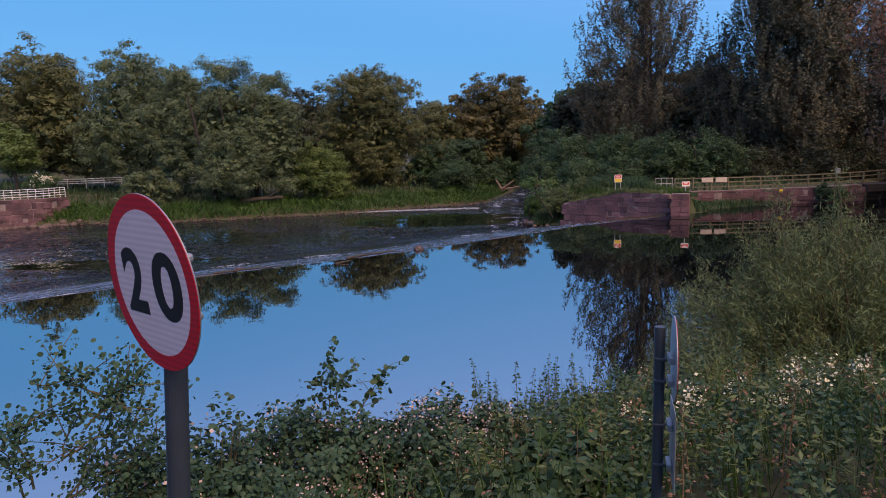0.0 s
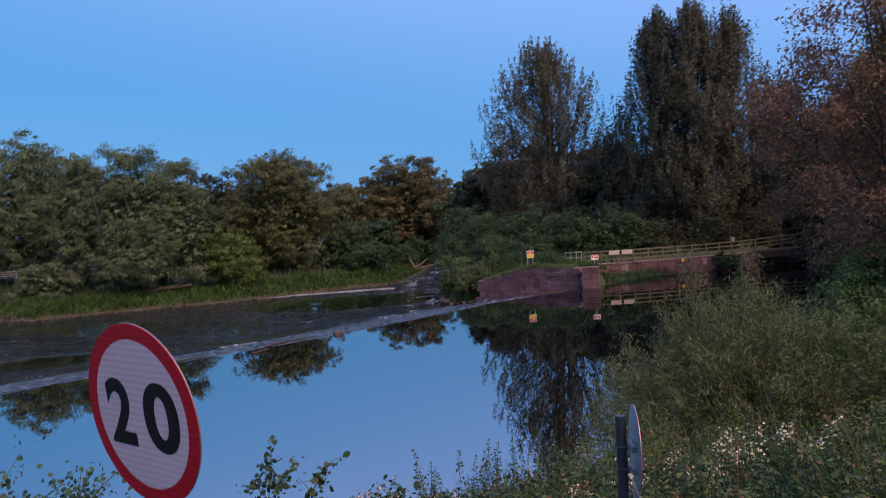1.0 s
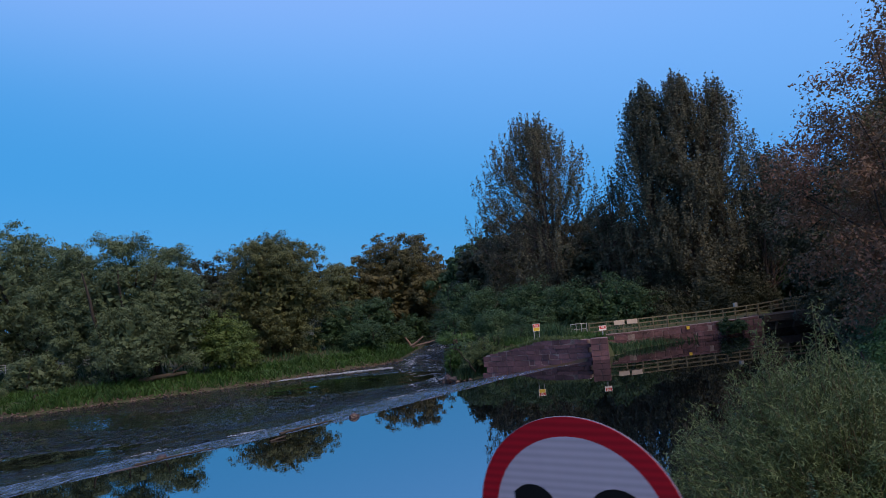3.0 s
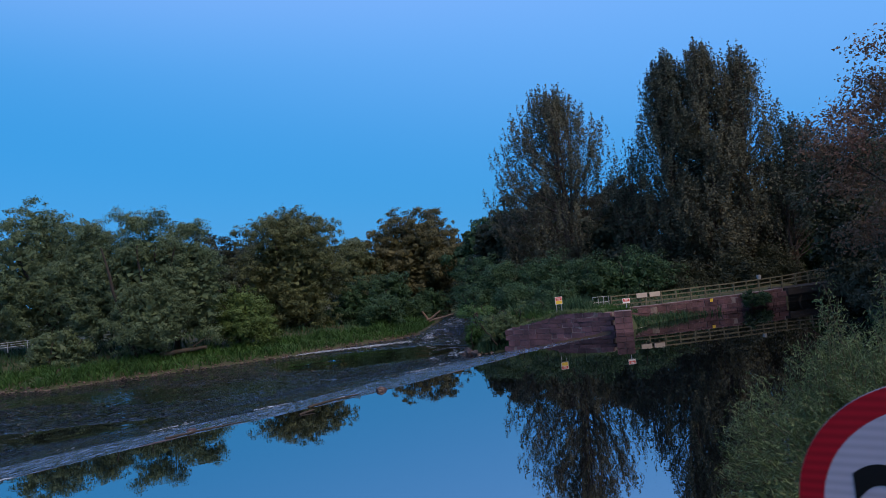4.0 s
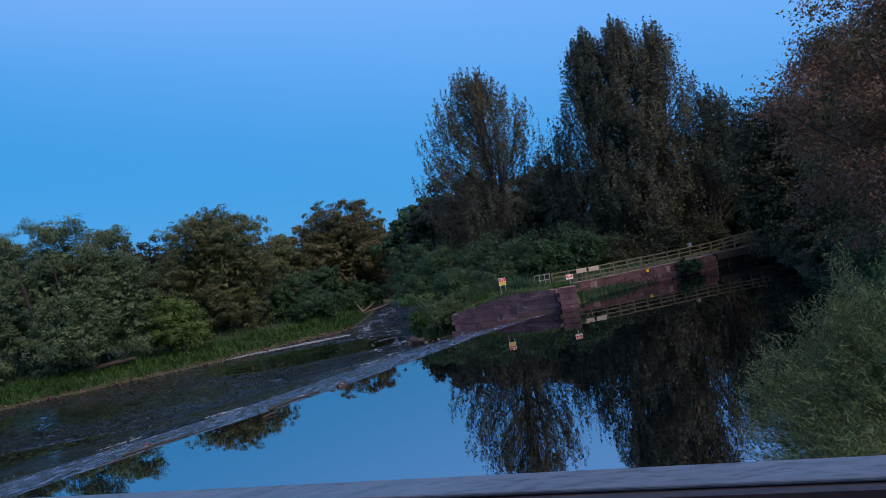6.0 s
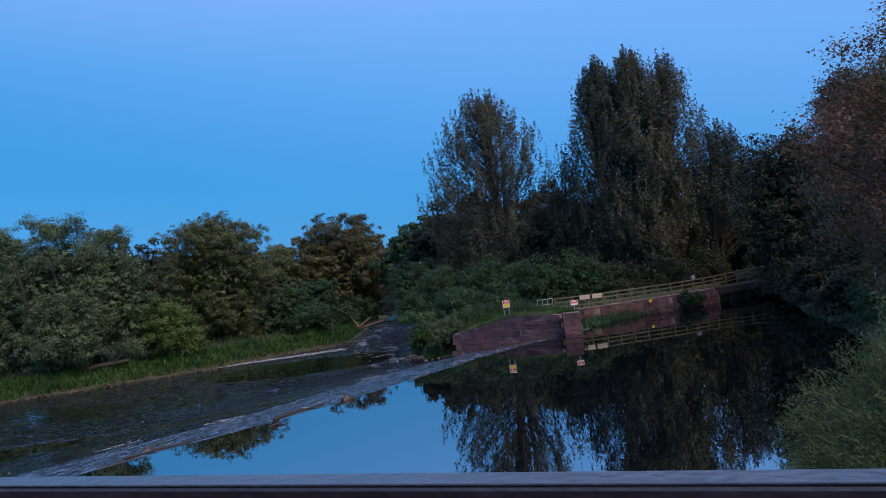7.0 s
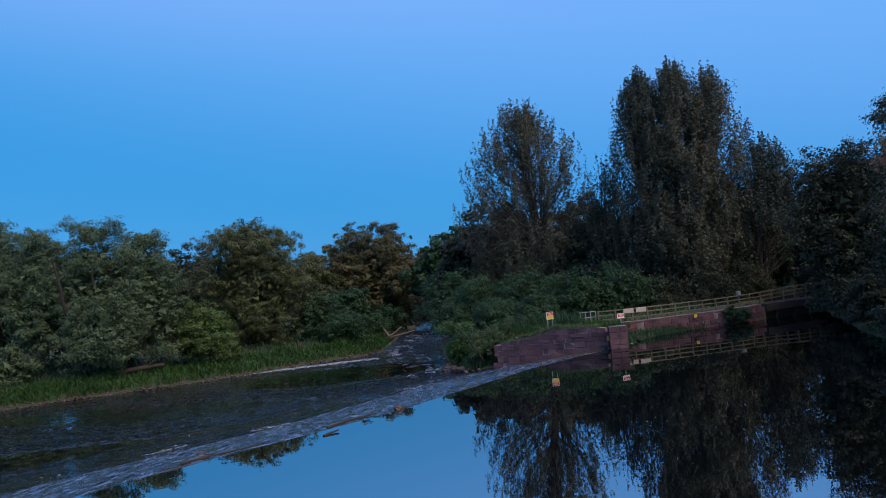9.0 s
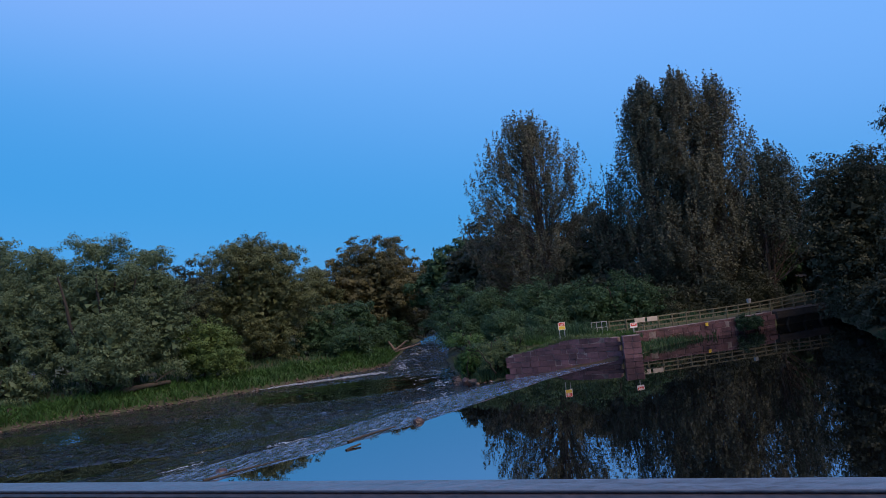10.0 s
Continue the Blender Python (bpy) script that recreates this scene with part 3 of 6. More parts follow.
def land(xs, ys):
    """Height of the ground at the points xs, ys."""
    ex = np.array([e[0] for e in EDGE], float)
    ey = np.array([e[1] for e in EDGE], float)
    fx, fy = np.roll(ex, -1), np.roll(ey, -1)
    near_d = np.full(xs.shape, 1e9)
    kind = np.zeros(xs.shape, int)
    inside = np.zeros(xs.shape, bool)
    for i in range(len(EDGE)):
        dx, dy = fx[i] - ex[i], fy[i] - ey[i]
        s = np.clip(((xs - ex[i]) * dx + (ys - ey[i]) * dy) / (dx * dx + dy * dy), 0, 1)
        d = np.hypot(xs - ex[i] - s * dx, ys - ey[i] - s * dy)
        closer = d < near_d
        near_d[closer], kind[closer] = d[closer], i
        cross = (ey[i] > ys) != (fy[i] > ys)
        with np.errstate(divide="ignore", invalid="ignore"):
            inside ^= cross & (xs < (fx[i] - ex[i]) * (ys - ey[i]) / (fy[i] - ey[i]) + ex[i])
    u = np.array([crest_u(a, b) for a, b in zip(xs, ys)])
    wz = np.interp(u, [-1, 0.0, 0.5, 1.5, 9, 15, 19, 60, 200], [0.0, 0.0, -0.10, -0.22, -1.15, -1.85, -2.3, -2.36, -2.45])
    names = [e[2] for e in EDGE]
    rise = {"near": ([0, 1.2, 4, 8.5, 10, 40], [-0.15, 0.5, 1.6, 3.1, 3.42, 3.45]),
            "right": ([0, 1.5, 5, 12, 40], [-0.15, 0.5, 1.2, 2.4, 3.4]),
            "ledge": ([0, 0.4, 1.6, 2.2, 2.7, 10, 40], [-0.1, 0.12, 0.3, 0.5, 1.1, 1.3, 2.2]),
            "quay": ([0, 0.5, 2, 10, 40], [1.05, 1.1, 1.15, 1.3, 2.2])}
    out = np.zeros(xs.shape)
    for k in range(len(EDGE)):
        m = kind == k
        if not m.any():
            continue
        d, n = near_d[m], names[k]
        if n in rise:
            out[m] = np.interp(d, *rise[n])
        elif n == "spit":
            out[m] = wz[m] + np.interp(d, [0, 0.8, 3, 8, 30], [0.02, 0.35, 1.3, 2.6, 3.6])
        elif n == "far":
            out[m] = -2.36 + np.interp(d, [0, 0.5, 2.0, 5, 14, 60], [0.0, 0.3, 0.7, 1.2, 2.2, 3.6])
        else:
            out[m] = -2.36 + np.interp(d, [0, 0.5, 3, 14, 60], [0.0, 0.4, 2.6, 3.2, 4.2])
    # shoulder of the embankment beside the bridge end
    from_deck = (xs + 2.96) * 0.460 + (ys - 1.72) * 0.888 - 0.4
    shoulder = np.minimum(3.2 - 0.5 * from_deck, 1.25 * near_d)
    out = np.where((from_deck > 0) & (from_deck < 6) & (xs > -4.5) & (ys < 9), np.maximum(out, shoulder), out)
    bed = np.where(u > 0.3, wz - 0.9, -1.6)
    return np.where(inside, bed, out), inside, near_d


def spaced(stops):
    out = []
    for (a, b, step) in stops:
        out.append(np.arange(a, b, step))
    return np.concatenate(out + [np.array([stops[-1][1]])])


gx = spaced([(-2400, -300, 300), (-300, -70, 15), (-70, -20, 1.4), (-20, 34, 0.6), (34, 80, 2.5), (80, 300, 15), (300, 2400, 300)])
gy = spaced([(-2400, -300, 300), (-300, -30, 15), (-30, -4, 2), (-4, 24, 0.5), (24, 100, 0.9), (100, 230, 3), (230, 500, 20), (500, 2600, 300)])
GX, GY = np.meshgrid(gx, gy, indexing="ij")
GZ, _, _ = land(GX.ravel(), GY.ravel())
bump_z = np.array([noise.noise(Vector((a * 0.35, b * 0.35, 0))) for a, b in zip(GX.ravel(), GY.ravel())])
GZ = GZ + bump_z * 0.14
ni, nj = GX.shape
ii, jj = np.meshgrid(np.arange(ni - 1), np.arange(nj - 1), indexing="ij")
quads = np.stack([ii * nj + jj, (ii + 1) * nj + jj, (ii + 1) * nj + jj + 1, ii * nj + jj + 1], -1).reshape(-1, 4)
ground = arrays("ground", np.stack([GX.ravel(), GY.ravel(), GZ], -1), quads, EARTH, smooth=True)
tagged(ground, "damp earth river bank under weeds and grass", "ground", kind="structure")

# still pool above the weir
bm = bmesh.new()
ring = [(x, y) for x, y in CREST[:-2]] + [(13, 58), (30, 63), (42, 84), (70, 84), (50, 10), (20, -60), (-62, -60)]
bm.faces.new([bm.verts.new((x, y, 0.0)) for x, y in ring])
bmesh.ops.triangulate(bm, faces=bm.faces[:])
pool = part("water", bm, POOL, None)
tagged(pool, "still river pool mirroring dusk sky and trees", "water", kind="structure")

# shallow broken water over the weir apron and below it
cx, cy = np.array([c[0] for c in CREST]), np.array([c[1] for c in CREST])
run = np.concatenate([[0], np.cumsum(np.hypot(np.diff(cx), np.diff(cy)))])
ss = np.concatenate([np.arange(0, 52, 1.2), np.arange(52, run[-2], 0.32), np.arange(run[-2], run[-1], 1.6)])
us = np.concatenate([np.array([0, 0.12, 0.3]), np.arange(0.5, 26, 0.33), np.arange(26, 60, 0.6), np.arange(60, 190, 3)])
SX, SY = np.interp(ss, run, cx), np.interp(ss, run, cy)
WX = SX[:, None] + us[None, :] * DOWN.x
WY = SY[:, None] + us[None, :] * DOWN.y
base_z = np.interp(us, [-1, 0.0, 0.5, 1.5, 9, 15, 19, 60, 200], [0.0, 0.0, -0.10, -0.22, -1.15, -1.85, -2.3, -2.36, -2.45])
WZ = np.repeat(base_z[None, :], len(ss), 0)
amp = np.interp(us, [0, 0.3, 2, 12, 18, 30, 60], [0, 0.012, 0.03, 0.035, 0.05, 0.035, 0.012])
for a in range(len(ss)):
    for b in range(1, len(us)):
        if us[b] < 70 and ss[a] > 40:
            p = Vector((ss[a] * 1.1, us[b] * 0.55, 0))
            calm = 0.25 + 0.75 * max(0.0, min(1.0, 0.55 + 1.6 * noise.noise(Vector((ss[a] * 0.07, us[b] * 0.09, 3)))))
            WZ[a, b] += amp[b] * calm * (noise.noise(p) + 0.7 * noise.noise(p * 2.3) + 0.4 * noise.noise(p * 4.1))
ni, nj = WX.shape
ii, jj = np.meshgrid(np.arange(ni - 1), np.arange(nj - 1), indexing="ij")
quads = np.stack([ii * nj + jj, (ii + 1) * nj + jj, (ii + 1) * nj + jj + 1, ii * nj + jj + 1], -1).reshape(-1, 4)
on_apron = (us[jj.ravel()] < 7.4)
water_v = np.stack([WX.ravel(), WY.ravel(), WZ.ravel()], -1)


def water_sheet(which, material, label):
    used, back = np.unique(quads[which], return_inverse=True)
    return tagged(arrays("water", water_v[used], back.reshape(-1, 4), material, smooth=True), label, "water", kind="structure")


water_sheet(~on_apron, RIFFLE, "dark rippling shallow river below the weir")
water_sheet(on_apron, APRON, "thin water sliding down the weir apron")
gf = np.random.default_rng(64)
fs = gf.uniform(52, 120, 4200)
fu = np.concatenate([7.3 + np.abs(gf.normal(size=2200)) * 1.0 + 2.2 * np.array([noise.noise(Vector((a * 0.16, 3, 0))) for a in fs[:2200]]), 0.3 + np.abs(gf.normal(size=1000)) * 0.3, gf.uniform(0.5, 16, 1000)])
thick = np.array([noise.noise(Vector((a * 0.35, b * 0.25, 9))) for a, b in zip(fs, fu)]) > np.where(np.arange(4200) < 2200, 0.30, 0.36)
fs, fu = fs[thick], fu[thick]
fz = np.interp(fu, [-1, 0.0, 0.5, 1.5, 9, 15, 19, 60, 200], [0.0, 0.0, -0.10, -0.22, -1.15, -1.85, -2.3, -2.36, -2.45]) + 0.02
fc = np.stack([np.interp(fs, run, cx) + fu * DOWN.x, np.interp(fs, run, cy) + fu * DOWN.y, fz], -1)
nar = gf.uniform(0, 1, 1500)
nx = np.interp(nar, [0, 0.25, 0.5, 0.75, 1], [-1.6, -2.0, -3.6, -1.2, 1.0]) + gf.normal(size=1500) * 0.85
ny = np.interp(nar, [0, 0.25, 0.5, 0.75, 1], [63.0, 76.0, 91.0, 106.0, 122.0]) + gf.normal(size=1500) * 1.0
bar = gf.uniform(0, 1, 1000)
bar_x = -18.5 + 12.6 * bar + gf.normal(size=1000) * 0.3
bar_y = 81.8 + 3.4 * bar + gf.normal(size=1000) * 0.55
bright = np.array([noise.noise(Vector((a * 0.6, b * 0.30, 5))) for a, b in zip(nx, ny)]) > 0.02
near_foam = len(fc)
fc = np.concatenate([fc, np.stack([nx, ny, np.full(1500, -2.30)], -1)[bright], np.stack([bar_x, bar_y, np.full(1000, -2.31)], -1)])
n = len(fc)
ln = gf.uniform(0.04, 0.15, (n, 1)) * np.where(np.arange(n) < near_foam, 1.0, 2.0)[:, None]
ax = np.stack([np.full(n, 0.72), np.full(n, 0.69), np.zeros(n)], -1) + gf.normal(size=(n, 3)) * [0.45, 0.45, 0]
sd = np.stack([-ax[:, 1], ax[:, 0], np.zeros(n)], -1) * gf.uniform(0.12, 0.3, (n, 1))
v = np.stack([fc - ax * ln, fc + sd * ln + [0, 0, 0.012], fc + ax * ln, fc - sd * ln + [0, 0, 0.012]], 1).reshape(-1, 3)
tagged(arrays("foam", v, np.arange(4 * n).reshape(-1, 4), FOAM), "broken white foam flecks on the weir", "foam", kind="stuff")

# dark stone lip of the weir
lip_s = np.arange(50, run[-3], 0.5)
lip_r = np.array([0.035 + 0.03 * noise.noise(Vector((a * 0.7, 0, 4))) for a in lip_s])
v, f = tube(np.stack([np.interp(lip_s, run, cx), np.interp(lip_s, run, cy), np.array([-0.035 + 0.05 * noise.noise(Vector((a * 0.45, 7, 0))) for a in lip_s])], -1), lip_r, 8)
tagged(arrays("weir_crest", v, f, WET_ROCK, smooth=True), "dark wet stone lip of the weir", "weir", kind="structure")

# road deck that the walker is on, with its footway
RAIL_WAY = Vector((-0.888, 0.460))
RAIL_OUT = Vector((0.460, 0.888))
deck = box(60, 9, 0.5, (-24.5, -4.1, 3.19), 0.03)
deck_turn = math.degrees(math.atan2(-0.460, 0.888))
bridge = thing("bridge_deck", "concrete road bridge deck with asphalt footway", "bridge", (-2.96, 1.72, 0), deck_turn, kind="structure")
part("deck", deck, ASPHALT, bridge)
for i, px_ in enumerate((-12, -26, -40)):
    part("pier", box(1.2, 8, 5.2, (px_, -4.1, 0.35), 0.1), SANDSTONE, bridge)


# ---- trees ----
def shoots(x, y, top, w, k, gen):
    """Upright leafy shoots standing out of a shrub's top."""
    out = []
    for i in range(k):
        a, r = gen.uniform(0, 2 * math.pi), w * 0.5 * math.sqrt(gen.uniform(0, 0.8))
        out.append((x + r * math.cos(a), y + r * math.sin(a), top * (1 - 0.75 * (2 * r / w) ** 2.2) + gen.uniform(-0.3, 0.5), 0.16, 0.16, gen.uniform(0.5, 1.0)))
    return out


g1 = np.random.default_rng(21)
tree("willow_tree", "broad silvery-green willow tree on the far river bank", (-33.5, 82.5, -0.6),
     round_blobs(-39.0, 83.5, -0.2, 14.0, 11.5, 34, g1) + round_blobs(-33.0, 82.0, -0.4, 14.7, 12.0, 38, g1) + round_blobs(-28.6, 82.5, -0.4, 13.3, 8.5, 28, g1) + round_blobs(-32.0, 78.8, -0.6, 7.0, 9.0, 22, g1),
     LEAF_WILLOW, 100000, 0.29, 0.26, 0.12, 26, 2, 20, 0.42, 0.50, stems=5)
tree("willow_tree", "tall willow behind the riverside path", (-47, 90, -0.2),
     round_blobs(-47.5, 90, 0.3, 16.6, 19, 48, g1), LEAF_WILLOW, 38000, 0.36, 0.4, 0.3, 14, 3, 22, 0.45, 0.5, stems=3)
tree("broadleaf_tree", "olive-brown broadleaf tree at the path's edge", (-62, 92, 0.2),
     round_blobs(-62, 92, 1.0, 17.0, 20, 44, g1), LEAF_OLIVE, 26000, 0.46, 0.4, 0.3, 14, 4, 24, 0.6, 0.5)
tree("small_tree", "small bright green tree with a bare trunk", (-53.5, 74.5, 0.3),
     round_blobs(-53.5, 74.5, 2.6, 7.2, 6.0, 14, g1), LEAF_LIME, 7000, 0.3, 0.16, 0.4, 8, 5, 22, 0.4)
tree("broadleaf_tree", "dark broadleaf tree behind the willows", (-33.5, 116, -0.2),
     round_blobs(-31.5, 112, -0.6, 13.4, 17, 36, g1), LEAF_DARK, 22000, 0.48, 0.4, 0.3, 10, 6, 24, 0.6)
tree("broadleaf_tree", "olive-green tree with an open feathery top", (-20.8, 98, -0.8),
     round_blobs(-20.8, 98, -0.8, 14.4, 16.0, 66, g1), LEAF_OLIVE, 52000, 0.32, 0.30, 0.25, 20, 7, 20, 0.40, 0.55, stems=3)
tree("broadleaf_tree", "small tree between larger crowns", (-15.5, 122, -0.4),
     round_blobs(-15.5, 122, 0.4, 12.2, 9, 20, g1), LEAF_OLIVE, 11000, 0.45, 0.3, 0.3, 9, 8, 24, 0.55)
tree("broadleaf_tree", "round-headed tree turning brown", (-6.2, 129, -0.4),
     round_blobs(-6.4, 129, -0.4, 14.4, 22, 66, g1), LEAF_BROWN, 46000, 0.44, 0.40, 0.25, 14, 9, 22, 0.5)
tree("shrub", "yellow-green leafy shrub on the river bank", (-24.0, 84.8, -1.0),
     round_blobs(-24.0, 84.8, -0.8, 4.9, 8.4, 26, g1), LEAF_LIME, 15000, 0.27, 0.12, 0.2, 8, 10, 22, 0.38, category="shrub", stems=3)
tree("shrub", "green leafy shrub on the river bank", (-9.6, 98.0, -1.4),
     round_blobs(-9.6, 98.0, -1.4, 2.0, 7.0, 18, g1), LEAF_SHRUB, 9000, 0.28, 0.1, 0.2, 6, 11, 22, 0.35, category="shrub", stems=3)
tree("shrub", "tall dark green shrub by the bend", (-9.0, 107.5, -1.2),
     round_blobs(-9.0, 107.5, -1.0, 5.2, 7, 18, g1), LEAF_SHRUB, 9000, 0.32, 0.12, 0.2, 6, 12, 22, 0.4, category="shrub", stems=3)
tree("shrub", "dark green shrub under the trees", (-13, 101, -1.2),
     round_blobs(-13, 101, -1.0, 4.4, 8, 18, g1), LEAF_SHRUB, 9000, 0.32, 0.12, 0.2, 6, 13, 22, 0.4, category="shrub", stems=3)
tree("shrub", "low shrub beside the willow trunk", (-41.5, 78.5, -1.2),
     round_blobs(-41.5, 78.5, -1.2, 2.6, 7, 16, g1), LEAF_WILLOW, 8000, 0.28, 0.1, 0.2, 6, 14, 22, 0.35, category="shrub", stems=3)
white_bush = tree("shrub", "white-flowering bush behind the river railing", (-50.3, 73.6, 0.6),
     round_blobs(-50.3, 73.6, 0.7, 2.7, 3.2, 12, g1), LEAF_SHRUB, 3500, 0.2, 0.05, 0.2, 5, 15, 18, 0.25, category="shrub", stems=3)
gw = np.random.default_rng(77)
wc, wf = crown_points(round_blobs(-50.3, 73.5, 1.0, 2.75, 3.3, 12, gw), 420, 10, 0.16, gw)
v, f = leaves(wc, 0.16, 0.14, facing=wf, gen=gw)
arrays("blossom", v - np.array([-50.3, 73.6, 0.6]), f, BLOOM, white_bush, "white blossom clusters")
# beyond the bend
for i, (x, y, top, w, lf) in enumerate([(6.5, 121, 13.5, 12, LEAF_SHRUB), (12, 108, 15.5, 13, LEAF_DARK), (3, 165, 13, 20, LEAF_BROWN), (-20, 165, 12.5, 26, LEAF_DARK), (-52, 150, 13.5, 30, LEAF_DARK),
                                        (-80, 120, 14, 26, LEAF_OLIVE), (20, 140, 15, 24, LEAF_DARK), (9, 152, 11, 12, LEAF_DARK), (1, 176, 12, 14, LEAF_DARK), (-4.5, 141, 8, 9, LEAF_SHRUB), (-100, 80, 13, 24, LEAF_DARK)]):
    tree("broadleaf_tree", "distant broadleaf tree beyond the river bend", (x, y, 0.0), round_blobs(x, y, 0.2, top, w, 26, g1), lf, 7000, 0.95, 0.35, 0.3, 8, 30 + i, 24, 0.8, group="distant trees", fine=1.4)
# island behind the quay
poplar("tall poplar with brown-tinged open crown", (13.2, 84, 1.2), (11.9, 84), 4.0, 23.6, 16.0, LEAF_POPLAR, 360, 165, 51, stems=5, dome=2.6)
poplar("tall dark poplar with pointed top", (21.6, 74, 1.3), (21.9, 74), 3.0, 23.7, 10.5, LEAF_POPLAR_DARK, 330, 175, 52, stems=3, dome=1.7)
poplar("tall poplar with dense olive crown", (24.7, 72.5, 1.4), (24.7, 72.5), 2.5, 24.0, 10.5, LEAF_POPLAR, 340, 185, 53, stems=4, dome=1.7)
poplar("tall poplar with thin bare tips", (27.7, 72.0, 1.4), (27.9, 72.0), 2.5, 23.2, 9.5, LEAF_POPLAR, 250, 125, 56, stems=6, dome=1.9)
poplar("lower poplar leaning over the footpath", (30.8, 70.5, 1.5), (32.0, 70.5), 5.5, 15.8, 7.5, LEAF_POPLAR_DARK, 140, 140, 54, stems=2)
poplar("young sparse poplar between the tall ones", (17.8, 76.5, 1.2), (18.2, 76.5), 3.0, 15.8, 6.0, LEAF_POPLAR_DARK, 90, 95, 55, stems=3, dome=2.6)
for i, (x, y, top, w, lf) in enumerate([(17.5, 79, 11.0, 9, LEAF_DARK), (6.5, 92, 12.0, 10, LEAF_DARK), (11.0, 88, 10.0, 9, LEAF_BROWN), (27, 82, 12, 12, LEAF_DARK), (36, 84, 13, 12, LEAF_DARK), (20, 92, 14, 12, LEAF_DARK), (44, 76, 13, 14, LEAF_DARK), (33, 76, 10, 9, LEAF_SHRUB), (46, 96, 14, 16, LEAF_DARK), (52, 84, 13, 18, LEAF_DARK), (40, 72, 9, 9, LEAF_DARK), (58, 70, 13, 18, LEAF_DARK)]):
    tree("broadleaf_tree", "dark understorey tree on the island", (x, y, 1.2), round_blobs(x, y, 0.8, top, w, 26, g1), lf, 9500, 0.60, 0.25, 0.3, 8, 60 + i, 24, 0.6, group="island trees", fine=1.4)
for i, (x, y, top, w, lf) in enumerate([(0.9, 70, 3.0, 5.0, LEAF_SHRUB), (3.4, 72, 5.2, 6.0, LEAF_SHRUB), (4.6, 66.5, 3.2, 5.0, LEAF_SHRUB), (8.2, 69.5, 5.9, 7.5, LEAF_SHRUB), (11.5, 66.5, 5.0, 6.5, LEAF_SHRUB), (15.2, 66.8, 5.4, 7.5, LEAF_SHRUB),
                                        (19.0, 67.2, 3.8, 5.5, LEAF_DARK), (7.5, 64.0, 3.2, 4.0, LEAF_SHRUB), (23.5, 68, 4.0, 6.5, LEAF_DARK), (28.5, 70.5, 4.4, 6, LEAF_DARK), (2.6, 80, 6.0, 7, LEAF_SHRUB), (3.0, 94, 7, 8, LEAF_SHRUB), (0.9, 62.0, 0.9, 3.0, LEAF_SHRUB), (2.6, 59.6, 1.2, 3.2, LEAF_SHRUB), (1.0, 65.5, 1.6, 3.6, LEAF_FRESH)]):
    tree("shrub", "dense dark green shrub behind the quay", (x, y, 0.9), round_blobs(x, y, 0.6 if x > 4 else -0.9, top, w, 20, g1) + shoots(x, y, top, w, 16, g1), lf, 9500, 0.22, 0.1, 0.2, 8, 80 + i, 20, 0.38, 0.5, group="quay shrubs", category="shrub", stems=3)
for i, (x, y, z, top, w, lf) in enumerate([(1.9, 57.0, -0.4, 1.25, 2.6, LEAF_SALLOW), (3.6, 56.4, 0.2, 1.55, 2.4, LEAF_SALLOW), (0.3, 59.5, -1.0, 0.5, 2.2, LEAF_GRASS), (5.0, 57.2, 0.6, 2.0, 2.6, LEAF_SHRUB)]):
    tree("shrub", "pale green bushy growth at the end of the wing wall", (x, y, z), round_blobs(x, y, z, top, w, 16, g1) + shoots(x, y, top, w, 18, g1), lf, 4200, 0.15, 0.04, 0.2, 6, 150 + i, 16, 0.22, 0.4, group="spit shrubs", category="shrub", stems=3)
for i, (x, y, top, w) in enumerate([(21.6, 58.75, 1.5, 1.7), (22.9, 59.3, 1.1, 1.3)] ):
    tree("ivy_clump", "dark ivy clump hanging on the quay wall", (x, y, 0.1), round_blobs(x, y, 0.0, top, w, 12, g1, 0.5), LEAF_SHRUB, 2200, 0.13, 0.03, 0.2, 5, 160 + i, 16, 0.16, 0.7, group="ivy on the quay", category="ivy", stems=2)
for i, (x, y, top, w, lf) in enumerate([(-5.6, 113, 1.6, 5, LEAF_SHRUB), (-3.4, 120, 2.6, 6, LEAF_SHRUB), (-1.2, 132, 3.0, 7, LEAF_DARK), (2.4, 145, 4.0, 8, LEAF_DARK), (-6.5, 126, 5.0, 9, LEAF_DARK),
                                        (3.8, 101, 2.6, 5, LEAF_SHRUB), (6.0, 113, 3.4, 6, LEAF_SHRUB), (9.2, 130, 4.5, 8, LEAF_DARK), (12, 160, 7, 12, LEAF_DARK)]):
    tree("shrub", "dark green shrub hanging over the narrow channel", (x, y, -1.6), round_blobs(x, y, -2.2, top, w, 16, g1), lf, 3800, 0.36, 0.08, 0.2, 6, 170 + i, 20, 0.42, 0.5, group="channel shrubs", category="shrub", stems=3)
# right bank
for i, (x, y, z0, top, w, lf) in enumerate([(25.8, 50.5, -0.1, 12.0, 8, LEAF_DARK), (30.5, 49, 0.4, 15, 10, LEAF_DARK), (33, 57, 0.6, 12, 10, LEAF_DARK), (24, 39, -0.1, 12.5, 9, LEAF_DARK), (39, 66, 0.6, 11, 11, LEAF_DARK), (20, 31, 0.2, 12.0, 9, LEAF_BROWN)]):
    tree("broadleaf_tree", "dark leafy tree overhanging the river pool", (x, y, 0.8), round_blobs(x, y, z0, top, w, 34, g1), lf, 27000 if i not in (3, 5) else 34000, 0.24 if i not in (3, 5) else 0.20, 0.24, 0.3, 14, 100 + i, 18, 0.45, group="bank trees", fine=1.35)
